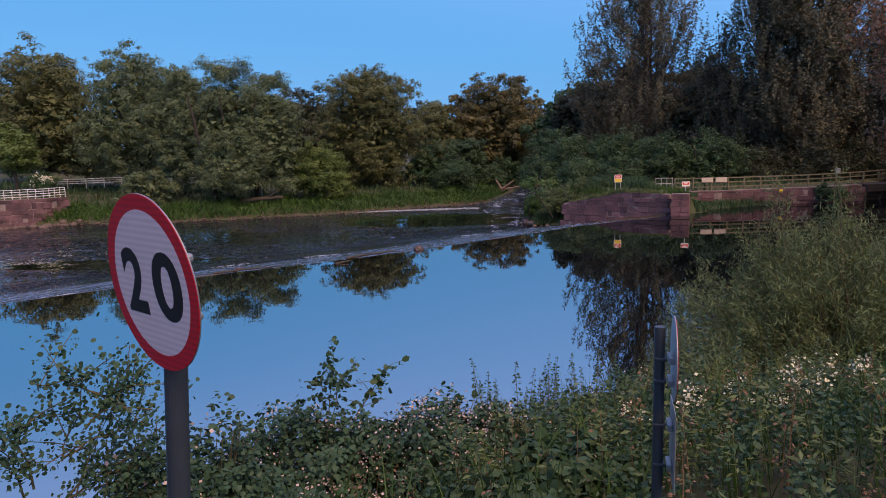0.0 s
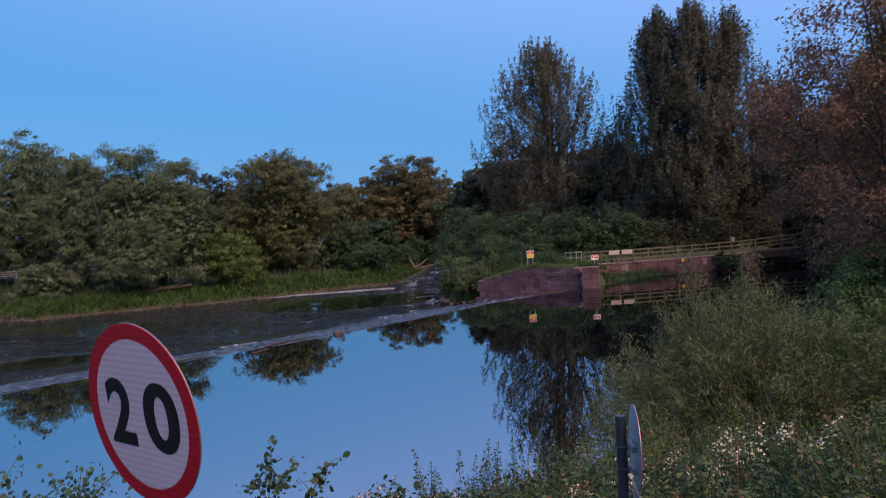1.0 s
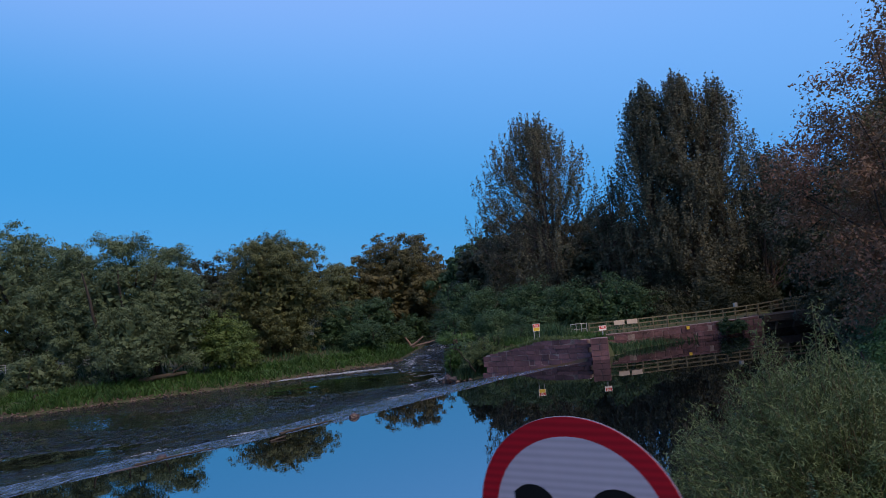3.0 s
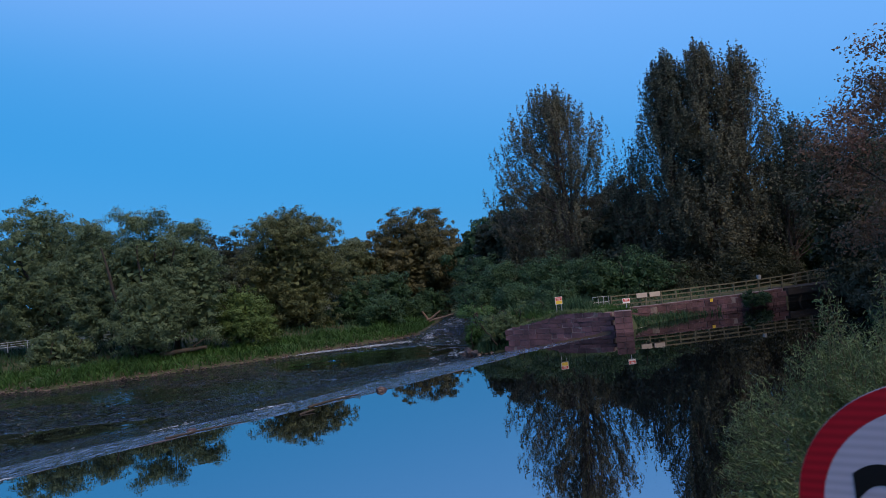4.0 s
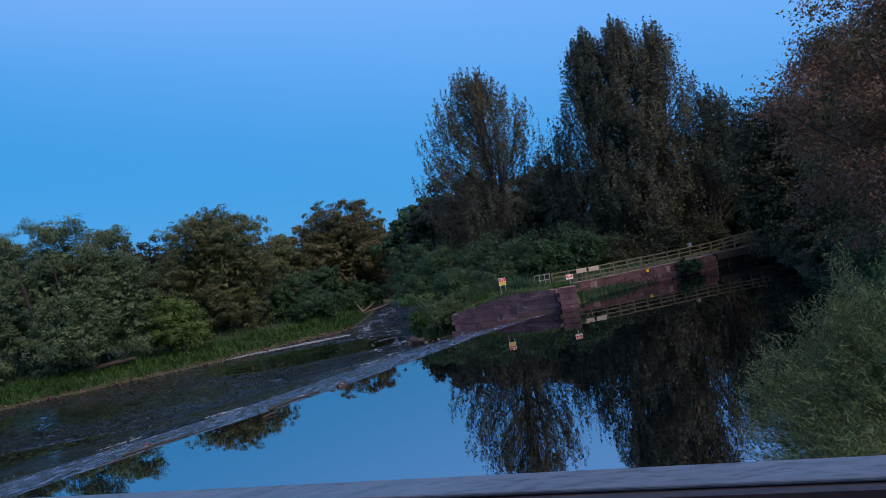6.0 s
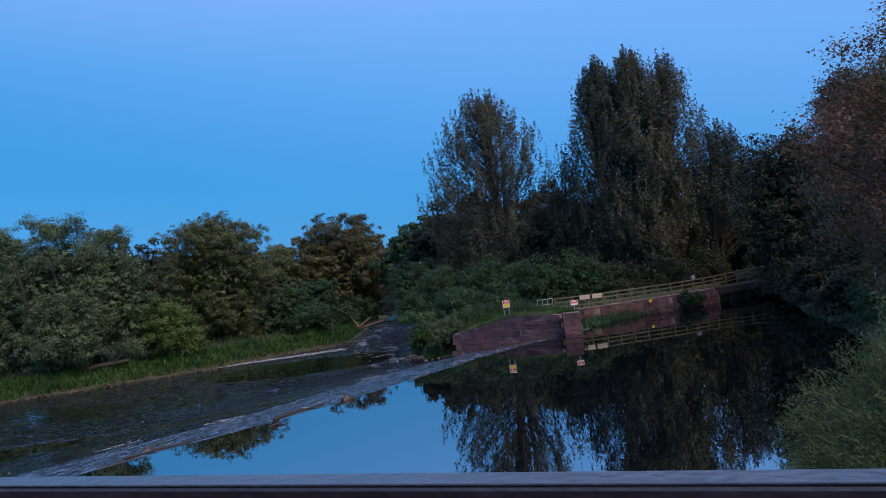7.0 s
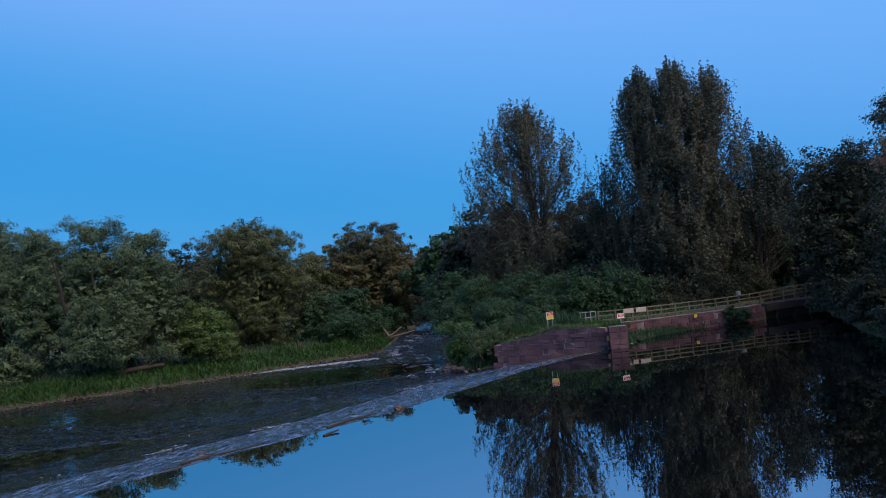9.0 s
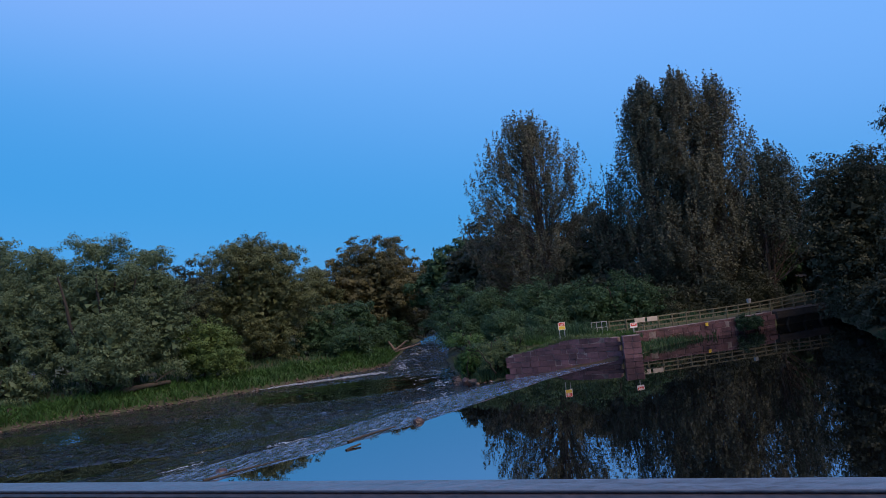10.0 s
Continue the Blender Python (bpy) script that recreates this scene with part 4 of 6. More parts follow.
tree("ash_tree", "near tree with reddish autumn leaves and bare twigs", (13.0, 20.5, 1.6),
     twig_blobs(13.6, 20.7, 2.2, 12.2, 10.0, 230, g1), LEAF_RED, 44000, 0.125, 0.13, 0.3, 70, 120, 12, 0.28, 0.45, tufts=True, fine=1.5)
tree("ash_tree", "near tree with yellowing leaves over the bank", (18.5, 22, 1.8),
     twig_blobs(18.3, 22, 1.5, 15.0, 11, 240, g1), LEAF_ASH, 44000, 0.145, 0.16, 0.3, 60, 121, 14, 0.34, 0.45, tufts=True, fine=1.5)
for i, (x, y, top, w) in enumerate([(11.0, 20.0, 3.2, 4.0), (14.5, 24.0, 3.6, 5.0), (10.8, 16.0, 2.9, 4.0), (17.5, 29, 4.0, 5), (20.6, 37, 3.2, 4.5), (24.2, 45, 3.4, 5), (26.6, 50, 3.0, 4.5), (29, 55.5, 3.0, 5), (33.5, 63, 3.2, 6), (38, 71, 3.5, 7)]):
    tree("shrub", "green shrub at the foot of the near trees", (x, y, 0.6), round_blobs(x, y, 0.2, top, w, 18, g1), (LEAF_FRESH, LEAF_SHRUB, LEAF_SHRUB, LEAF_SHRUB, LEAF_DARK, LEAF_DARK, LEAF_DARK, LEAF_DARK, LEAF_DARK, LEAF_DARK)[i], 12000 if i < 4 else 7000, 0.14 if i < 4 else 0.26, 0.06, 0.2, 8, 130 + i, 18, 0.25, 0.5, group="bank shrubs", category="shrub", stems=3)


# ---- speed-limit sign on its post ----
RED = mat("sign_red", (0.56, 0.010, 0.024), 0.35, (0.48, 0.009, 0.02), 8.0)
WHITE = mat("sign_white", (0.62, 0.52, 0.55), 0.35, (0.55, 0.46, 0.50), 3.0)


def ribbed(material, pitch, depth):
    """Fine level bands in reflective sheeting."""
    n, l = material.node_tree.nodes, material.node_tree.links
    p = n["Principled BSDF"]
    src = p.inputs["Base Color"].links[0].from_socket
    tc, wave, span, mix = n.new("ShaderNodeTexCoord"), n.new("ShaderNodeTexWave"), n.new("ShaderNodeMapRange"), n.new("ShaderNodeMix")
    wave.bands_direction = "Z"
    wave.inputs["Scale"].default_value = 0.314 / pitch
    wave.inputs["Distortion"].default_value = 0.15
    span.inputs["To Min"].default_value, span.inputs["To Max"].default_value = 1 - depth, 1.0
    mix.data_type, mix.blend_type = "RGBA", "MULTIPLY"
    mix.inputs["Factor"].default_value = 1.0
    l.new(tc.outputs["Object"], wave.inputs["Vector"])
    l.new(wave.outputs["Fac"], span.inputs["Value"])
    l.new(src, mix.inputs["A"])
    l.new(span.outputs["Result"], mix.inputs["B"])
    l.new(mix.outputs["Result"], p.inputs["Base Color"])


ribbed(RED, 0.021, 0.28)
ribbed(WHITE, 0.021, 0.16)
BLACK = mat("sign_black", (0.008, 0.008, 0.009), 0.4, (0.006, 0.006, 0.006), 8.0)


def disc(r, r_in, thick, at, seg=72):
    """A round plate or ring facing -y."""
    bm = bmesh.new()
    rings = []
    for y in (0, thick):
        for rad in ((r, r_in) if r_in else (r,)):
            rings.append([bm.verts.new((at[0] + rad * math.cos(a), at[1] + y, at[2] + rad * math.sin(a))) for a in np.linspace(0, 2 * math.pi, seg, endpoint=False)])
    if r_in:
        fo, fi, bo, bi = rings
        for k in range(seg):
            j = (k + 1) % seg
            for q in ((fo[k], fo[j], fi[j], fi[k]), (bo[k], bi[k], bi[j], bo[j]), (fo[k], bo[k], bo[j], fo[j]), (fi[k], fi[j], bi[j], bi[k])):
                bm.faces.new(q)
    else:
        f, b = rings
        bm.faces.new(f)
        bm.faces.new(b[::-1])
        for k in range(seg):
            j = (k + 1) % seg
            bm.faces.new((f[k], b[k], b[j], f[j]))
    bmesh.ops.recalc_face_normals(bm, faces=bm.faces[:])
    return bm


def rod(r, z0, z1, at=(0, 0), sides=24):
    bm = bmesh.new()
    bmesh.ops.create_cone(bm, cap_ends=True, segments=sides, radius1=r, radius2=r, depth=z1 - z0, matrix=Matrix.Translation((at[0], at[1], (z0 + z1) / 2)))
    return bm


def lettering(text, height, bold=0.0):
    cu = bpy.data.curves.new("lettering", "FONT")
    cu.body, cu.size, cu.offset, cu.extrude = text, height, bold, 0.0006
    cu.resolution_u = 6
    ob = new("lettering", cu)
    dg = bpy.context.evaluated_depsgraph_get()
    me = bpy.data.meshes.new_from_object(ob.evaluated_get(dg))
    bpy.data.objects.remove(ob)
    return me


def numeral(text, height, wide, at, parent, name="numeral"):
    me = lettering(text, height * 1.37, 0.009)
    co = np.array([v.co[:] for v in me.vertices])
    lo, hi = co.min(0), co.max(0)
    for v in me.vertices:
        x = (v.co.x - (lo[0] + hi[0]) / 2) / (hi[0] - lo[0]) * wide
        z = (v.co.y - (lo[1] + hi[1]) / 2) / (hi[1] - lo[1]) * height
        v.co = (at[0] + x, at[1] - v.co.z, at[2] + z)
    me.materials.clear()
    me.materials.append(BLACK)
    ob = new(name, me)
    ob.parent = parent
    return ob


def speed_sign(place, turn, low, front=True):
    s = thing("speed_sign", "round red-rimmed twenty speed-limit sign on a grey post" if front else "back of a round road sign and plate on a grey post", "road sign", place, turn)
    lean = pose(0, 0, 0, 0, 5.2, 0)
    p = part("post", rod(0.039, low, 0.10, (0.0, 0.078)), STEEL_DARK, s)
    part("cap", rod(0.041, 0.10, 0.11, (0.0, 0.078)), STEEL_DARK, p)
    p.matrix_basis = lean
    plate = part("plate", disc(0.295, 0, 0.004, (0, 0, 0)), ALU, s, "aluminium sign plate")
    for z in (0.06, -0.14):
        part("bracket", box(0.16, 0.03, 0.04, (0, 0.022, z), 0.004), ALU, plate)
        part("clip", box(0.11, 0.10, 0.03, (0, 0.085, z), 0.01), ALU, plate)
    part("rim", disc(0.294, 0.243, 0.002, (0, -0.0022, 0)), RED, plate, "red reflective rim")
    part("face", disc(0.243, 0, 0.002, (0, -0.0022, 0)), WHITE, plate, "white reflective face")
    plate.matrix_basis = pose(0, 0, 0, 6.5)
    if front:
        numeral("2", 0.222, 0.142, (-0.112, -0.0028, 0.0), plate)
        numeral("0", 0.228, 0.182, (0.112, -0.0028, 0.0), plate)
    return s


speed_sign((-1.213, 2.277, 4.352), -36.7, -2.0)


def plate_sign(place, turn, low):
    """A round sign seen from behind, with a plate under it."""
    s = thing("road_sign", "grey back of a small round road sign on a thin post", "road sign", place, turn)
    part("post", rod(0.029, low, 0.17, (0.0, 0.075)), STEEL_DARK, s)
    plate = part("plate", disc(0.225, 0, 0.004, (0, 0, 0)), ALU, s, "round aluminium plate")
    part("rim", disc(0.224, 0.185, 0.002, (0, -0.0022, 0)), RED, plate, "red reflective rim")
    part("face", disc(0.185, 0, 0.002, (0, -0.0022, 0)), WHITE, plate, "white reflective face")
    low_plate = part("lower_plate", box(0.36, 0.004, 0.42, (0, 0.0, -0.46), 0.001), ALU, s, "rectangular aluminium plate")
    for z, own in ((0.0, plate), (-0.12, plate), (-0.36, low_plate), (-0.58, low_plate)):
        part("bracket", box(0.13, 0.028, 0.035, (0, 0.018, z), 0.004), ALU, own)
        part("clip", box(0.066, 0.062, 0.02, (0, 0.07, z), 0.006), STEEL_DARK, own)
    return s


plate_sign((0.75, 3.97, 3.64), 84.0, -1.9)


# ---- timber rail along the bridge ----
def rail_part(name, bm, parent, label=""):
    return part(name, bm, RAIL_WOOD, parent, label)


rail = thing("bridge_railing", "weathered timber bridge railing with paired top rails", "railing", (-2.957, 1.667, 3.44), math.degrees(math.atan2(0.460, -0.888)))
# local x runs along the bridge away from the end, local y points to the walker


def plank(x0, x1, y0, y1, z0, z1, round_l, round_r, soft=0.006):
    """An upright plank whose top corners are rounded to the given radii."""
    line = [(x0, z0), (x1, z0)]
    line += [(x1 - round_r + round_r * math.cos(a), z1 - round_r + round_r * math.sin(a)) for a in np.linspace(0, math.pi / 2, 9)]
    line += [(x0 + round_l - round_l * math.sin(a), z1 - round_l + round_l * math.cos(a)) for a in np.linspace(0, math.pi / 2, 9)]
    bm = bmesh.new()
    ring = [[bm.verts.new((x, y, z)) for x, z in line] for y in (y0, y1)]
    bm.faces.new(ring[0])
    bm.faces.new(ring[1][::-1])
    for k in range(len(line)):
        bm.faces.new((ring[0][k], ring[1][k], ring[1][(k + 1) % len(line)], ring[0][(k + 1) % len(line)]))
    bmesh.ops.recalc_face_normals(bm, faces=bm.faces[:])
    sharp = [e for e in bm.edges if e.calc_face_angle(0) > 1.0]
    bmesh.ops.bevel(bm, geom=sharp, offset=soft, segments=2, affect="EDGES", profile=0.5)
    return bm


rail_part("back_rail", box(22, 0.040, 0.13, (11.0, 0.020, 1.325), 0.004), rail)
part("end_grain", box(0.003, 0.034, 0.122, (-0.0015, 0.020, 1.325), 0.001), END_GRAIN, rail, "reddish sawn rail end")
# thin strip coloured with the sky light that falls on the back rail's top
part("skylit_top", box(22, 0.037, 0.003, (11.0, 0.020, 1.3916), 0.001), SKYLIT_TIMBER, rail, "blue-grey upper face with sky light in its colour")
rail_part("front_rail", box(22, 0.038, 0.125, (11.014, 0.124, 1.3275), 0.004), rail)
part("end_grain", box(0.003, 0.032, 0.117, (0.0125, 0.124, 1.3275), 0.001), END_GRAIN, rail, "reddish sawn rail end")
# same strip for the front rail, sky light in its colour
part("skylit_top", box(22, 0.035, 0.003, (11.014, 0.124, 1.3916), 0.001), SKYLIT_TIMBER, rail, "blue-grey upper face with sky light in its colour")
rear = part("rear_plank", plank(-0.084, 0.135, 0.046, 0.068, 0.0, 1.392, 0.03, 0.09), END_GRAIN, rail, "reddish round-topped end post plank")
fore = part("front_plank", plank(-0.066, 0.100, 0.077, 0.102, 0.0, 1.392, 0.028, 0.05), END_GRAIN, rail, "reddish round-topped end post plank")
for x, z in ((-0.020, 1.30), (-0.020, 1.02)):
    bolt = bmesh.new()
    bmesh.ops.create_cone(bolt, cap_ends=True, segments=6, radius1=0.012, radius2=0.011, depth=0.008, matrix=Matrix.Translation((x, 0.106, z)) @ Matrix.Rotation(math.pi / 2, 4, "X"))
    part("bolt", bolt, STEEL_DARK, fore, "dark bolt head")
for i in range(1, 11):
    rail_part("post", plank(2.1 * i - 0.08, 2.1 * i + 0.08, 0.044, 0.072, 0.0, 1.37, 0.05, 0.05), rail)
    rail_part("post", plank(2.1 * i - 0.07, 2.1 * i + 0.07, 0.075, 0.102, 0.0, 1.37, 0.05, 0.05), rail)
for z in (0.35, 0.68, 1.0):
    rail_part("rail", box(22, 0.038, 0.12, (11.0, 0.124, z), 0.004), rail)


# ---- quay walls, stone by stone ----
def polyline_at(line, s):
    run_ = np.concatenate([[0], np.cumsum([math.dist(a[:2], b[:2]) for a, b in zip(line, line[1:])])])
    return [float(np.interp(s, run_, [p[k] for p in line])) for k in range(len(line[0]))], run_[-1]


def wall_core(name, label, line, thick, kind="structure"):
    """A wall along (x, y, foot, top) points whose face looks to the right of the line's way."""
    n = len(line)
    xy = np.array([p[:2] for p in line], float)
    way = np.gradient(xy, axis=0)
    way /= np.linalg.norm(way, axis=1, keepdims=True)
    back = np.stack([-way[:, 1], way[:, 0]], -1) * thick
    bm = bmesh.new()
    rows_ = []
    for i, p in enumerate(line):
        a, b = xy[i], xy[i] + back[i]
        rows_.append([bm.verts.new((a[0], a[1], p[2] - 0.6)), bm.verts.new((a[0], a[1], p[3])), bm.verts.new((b[0], b[1], p[3])), bm.verts.new((b[0], b[1], p[2] - 0.6))])
    for r, q in zip(rows_, rows_[1:]):
        for k in range(4):
            bm.faces.new((r[k], q[k], q[(k + 1) % 4], r[(k + 1) % 4]))
    bm.faces.new(rows_[0])
    bm.faces.new(rows_[-1][::-1])
    bmesh.ops.recalc_face_normals(bm, faces=bm.faces[:])
    ob = part(name, bm, MORTAR, None)
    return tagged(ob, label, "wall", kind=kind)


STONES = []
for k in range(7):
    bm = bmesh.new()
    bmesh.ops.create_cube(bm, size=1.0)
    for v in bm.verts:
        v.co += Vector((random.uniform(-0.03, 0.03), random.uniform(-0.06, 0.06), random.uniform(-0.04, 0.04)))
    bmesh.ops.bevel(bm, geom=bm.edges[:], offset=0.05, segments=1, affect="EDGES")
    me = bpy.data.meshes.new("stone")
    bm.to_mesh(me)
    bm.free()
    me.materials.append(SANDSTONE)
    STONES.append(me)


def vary_by_piece(material, amount):
    """Let each separate stone be a little lighter or darker."""
    n, l = material.node_tree.nodes, material.node_tree.links
    p = n["Principled BSDF"]
    src = p.inputs["Base Color"].links[0].from_socket
    info, span, hsv = n.new("ShaderNodeObjectInfo"), n.new("ShaderNodeMapRange"), n.new("ShaderNodeHueSaturation")
    span.inputs["To Min"].default_value, span.inputs["To Max"].default_value = 1 - amount, 1 + amount
    l.new(info.outputs["Random"], span.inputs["Value"])
    l.new(span.outputs["Result"], hsv.inputs["Value"])
    l.new(src, hsv.inputs["Color"])
    l.new(hsv.outputs["Color"], p.inputs["Base Color"])


vary_by_piece(SANDSTONE, 0.28)


def lay_stones(core, line, course, seed, cap=True):
    r = random.Random(seed)
    _, length = polyline_at(line, 0)
    row = 0
    low = min(p[2] for p in line) - 0.5
    z = low
    while z < max(p[3] for p in line):
        h = course * r.uniform(0.7, 1.3)
        s = -r.uniform(0, 0.4)
        while s < length - 0.15:
            w = r.choice((r.uniform(0.35, 0.6), r.uniform(0.6, 1.2)))
            mid = min(max(s + w / 2, 0), length)
            (x, y, foot, top), _ = polyline_at(line, mid)
            hh = min(h, top - z)
            if z + h > foot - 0.5 and hh > 0.1:
                (ax, ay, _, _), _ = polyline_at(line, max(0, mid - 0.2))
                (bx, by, _, _), _ = polyline_at(line, min(length, mid + 0.2))
                gap = r.choice((0.015, 0.02, 0.03, 0.05))
                if r.random() < 0.03:
                    s += w
                    continue
                ob = new("stone", STONES[r.randrange(7)])
                ob.parent = core
                m = pose(x, y, z + hh / 2, 0, 0, math.degrees(math.atan2(by - ay, bx - ax)))
                ob.matrix_basis = m @ pose(0, 0.113 - r.uniform(-0.01, 0.05), 0, r.gauss(0, 1.2), r.gauss(0, 1.0), r.gauss(0, 1.5)) @ Matrix.Diagonal((w - gap, 0.26, hh - gap * 0.8, 1))
            s += w
        z += h
        row += 1


# things on the quay
WING = [(2.45, 55.0, -1.15, 0.50), (3.9, 54.15, -0.95, 0.80), (5.0, 53.5, -0.75, 1.02), (6.15, 52.8, -0.5, 1.36), (8.0, 51.6, -0.2, 1.37), (9.0, 50.95, 0.0, 1.28)]
MAIN = [(10.9, 56.4, 0.3, 1.12), (13.6, 56.7, 0.2, 1.12), (17.5, 57.9, 0.0, 1.15), (20.6, 58.7, 0.0, 1.18), (23.1, 59.6, 0.0, 1.2), (25.0, 60.6, 0.0, 1.25)]
wall_wing = wall_core("wall_wing", "low red sandstone wing wall beside the weir", WING, 0.7)
wall_quay = wall_core("wall_quay", "curved red sandstone quay wall with pale joints", MAIN, 0.7)

pier_place = pose(9.68, 50.3, 0.75, 0, 0, -14)
pier_core = part("wall_pier", box(1.05, 1.0, 2.0, (0, 0, -0.36)), MORTAR, None)
pier_core.matrix_basis = pier_place
tagged(pier_core, "square sandstone gate pier in the water", "pier", kind="structure")

# orange-brown footing where the apron runs past the wing wall
bm = bmesh.new()
foot_rows = []
for i, (x, y, f, t) in enumerate(WING):
    wx, wy = -0.548, -0.836
    foot_rows.append([bm.verts.new((x + wx * d, y + wy * d, f + z)) for d, z in ((-0.05, 0.10), (0.10, 0.06), (0.26, -0.10), (0.5, -0.5))])
for r, q in zip(foot_rows, foot_rows[1:]):
    for k in range(3):
        bm.faces.new((r[k], r[k + 1], q[k + 1], q[k]))
bmesh.ops.subdivide_edges(bm, edges=bm.edges[:], cuts=3, use_grid_fill=True)
for v in bm.verts:
    v.co.z += 0.10 * noise.noise(v.co * 1.7)
footing = part("footing", bm, ALGAE, None)
tagged(footing, "algae-stained sloping stone footing along the weir", "footing", kind="structure")


def fence_run(name, label, line, spacing, height, rails, wood, post=0.10, rail_h=0.09, rail_t=0.04, z_of=None):
    """Posts and rails along (x, y, z) points."""
    f = thing(name, label, "fence", line[0])
    o = Vector(line[0])
    _, length = polyline_at(line, 0)
    n = max(2, round(length / spacing) + 1)
    tops = []
    rr = random.Random(len(name) + n)
    for i in range(n):
        (x, y, z), _ = polyline_at(line, length * i / (n - 1))
        p = Vector((x, y, z)) - o
        h = height * rr.uniform(0.97, 1.04)
        part("post", box(post, post, h + 0.35, (p.x, p.y, p.z + (h - 0.35) / 2), 0.012, Euler((rr.gauss(0, 0.015), rr.gauss(0, 0.015), rr.uniform(0, 0.5))).to_matrix().to_4x4()), wood, f)
        tops.append(p)
    for a, b in zip(tops, tops[1:]):
        d = b - a
        turn = d.to_track_quat("X", "Z").to_matrix().to_4x4()
        for hgt in rails:
            c = (a + b) / 2 + Vector((0, 0, height * hgt))
            part("rail", box(d.length + 0.06, rail_t, rail_h, c, 0.008, turn), wood, f)
    return f


FENCE = [(10.6, 57.35, 1.1), (13.6, 57.25, 1.12), (17.5, 58.4, 1.14), (20.5, 59.2, 1.16), (23.2, 60.3, 1.2), (25.3, 61.3, 1.25)]
fence_run("timber_fence", "timber post-and-rail fence along the quay top", FENCE, 1.3, 0.95, (0.95, 0.62, 0.28), TIMBER)
fence_run("timber_fence", "timber fence over the dark footbridge", [(25.4, 61.4, 1.25), (29.5, 63.2, 1.45), (36, 66, 1.6)], 1.4, 0.95, (0.95, 0.62, 0.28), TIMBER)
fence_run("timber_handrail", "low sloping timber handrail by the steps", [(6.6, 57.0, 0.95), (8.2, 57.1, 1.1), (9.1, 57.2, 1.2)], 1.2, 0.62, (0.95, 0.5), TIMBER, 0.09, 0.08)
fence_run("metal_barrier", "galvanised steel kissing gate beside the fence", [(9.2, 57.1, 1.15), (10.4, 57.3, 1.15)], 0.4, 0.95, (0.97, 0.55, 0.2), GALV, 0.05, 0.04, 0.03)

# footbridge past the end of the quay
fb = thing("footbridge", "dark timber footbridge over the side channel", "footbridge", (25.4, 61.0, 0), 24)
part("deck", box(12, 2.0, 0.22, (5.8, 0.6, 1.12), 0.02), BARK, fb)
part("beam", box(12, 0.25, 0.4, (5.8, -0.3, 0.85), 0.02), BARK, fb)
# added boards that fill in the dark, shaded void below the deck
for i in range(5):
    part("dark_fill_board", box(9.4, 0.06, 0.27, (4.9, 0.02 + 0.01 * (i % 2), 0.52 - 0.28 * i), 0.008), BARK, fb)
for i in range(4):
    part("strut", box(0.16, 0.16, 1.7, (1.3 + 2.1 * i, -0.25, 0.4), 0.02, pose(0, 0, 0, 0, 24, 0)), BARK, fb)

SIGN_WHITE = mat("board_white", (0.75, 0.72, 0.68), 0.5, (0.66, 0.62, 0.58), 4.0)
SIGN_RED = mat("board_red", (0.62, 0.06, 0.05), 0.5, (0.5, 0.05, 0.04), 4.0)
SIGN_YELLOW = mat("board_yellow", (0.75, 0.52, 0.06), 0.5, (0.66, 0.45, 0.05), 4.0)
PALE_BOARD = mat("board_pale", (0.50, 0.42, 0.34), 0.7, (0.40, 0.33, 0.27), 4.0)


def warning_board(name, label, place, turn, w, h, leg, bands, legs=2):
    b = thing(name, label, "warning sign", place, turn)
    board = part("board", box(w, 0.02, h, (0, 0, 0), 0.006), SIGN_WHITE, b)
    for (z0, z1, m) in bands:
        part("panel", box(w * 0.86, 0.006, (z1 - z0) * h, (0, -0.0125, ((z0 + z1) / 2 - 0.5) * h), 0.001), m, board)
    for i, z in enumerate((0.80, 0.70, 0.60)):
        part("text_bar", box(w * (0.6 - 0.1 * i), 0.004, 0.022, (0, -0.0175, (z - 0.5) * h), 0.0), SIGN_WHITE, board)
    for x in ((-w * 0.36, w * 0.36) if legs == 2 else (0,)):
        part("leg", box(0.045, 0.045, leg, (x, 0.035, -leg / 2 + h * 0.4), 0.006), GALV, b)
    return b


warning_board("warning_board", "red and yellow warning board on two legs", (6.07, 53.5, 2.27), 12, 0.52, 0.52, 1.25, ((0.52, 0.94, SIGN_RED), (0.06, 0.48, SIGN_YELLOW)))
warning_board("warning_board", "small tilted red and white warning board", (10.02, 50.45, 2.0), 12, 0.52, 0.32, 0.6, ((0.35, 0.92, SIGN_RED),), 1)
yb = thing("depth_marker", "small yellow marker plate on the quay wall", "marker", (18.25, 57.98, 1.0), 16)
part("plate", box(0.26, 0.02, 0.24, (0, -0.10, 0), 0.004), SIGN_YELLOW, yb)
part("bracket", box(0.08, 0.09, 0.08, (0, -0.05, 0), 0.004), GALV, yb)
gb = thing("junction_box", "pale grey box on a fence-side post", "box", (23.2, 60.7, 1.15), 20)
part("post", box(0.08, 0.08, 1.1, (0, 0, 0.5), 0.008), TIMBER, gb)
part("case", box(0.30, 0.2, 0.36, (0, -0.06, 1.12), 0.02), GALV, gb)
for x, y in ((12.85, 57.2), (13.85, 57.3)):
    ib = thing("information_board", "pale wooden information board fixed to the fence", "board", (x, y, 1.9), 8, "boards on the fence")
    part("board", box(0.84, 0.03, 0.34, (0, -0.08, 0), 0.01), PALE_BOARD, ib)
    part("batten", box(0.06, 0.05, 0.5, (0, -0.045, -0.1), 0.006), TIMBER, ib)

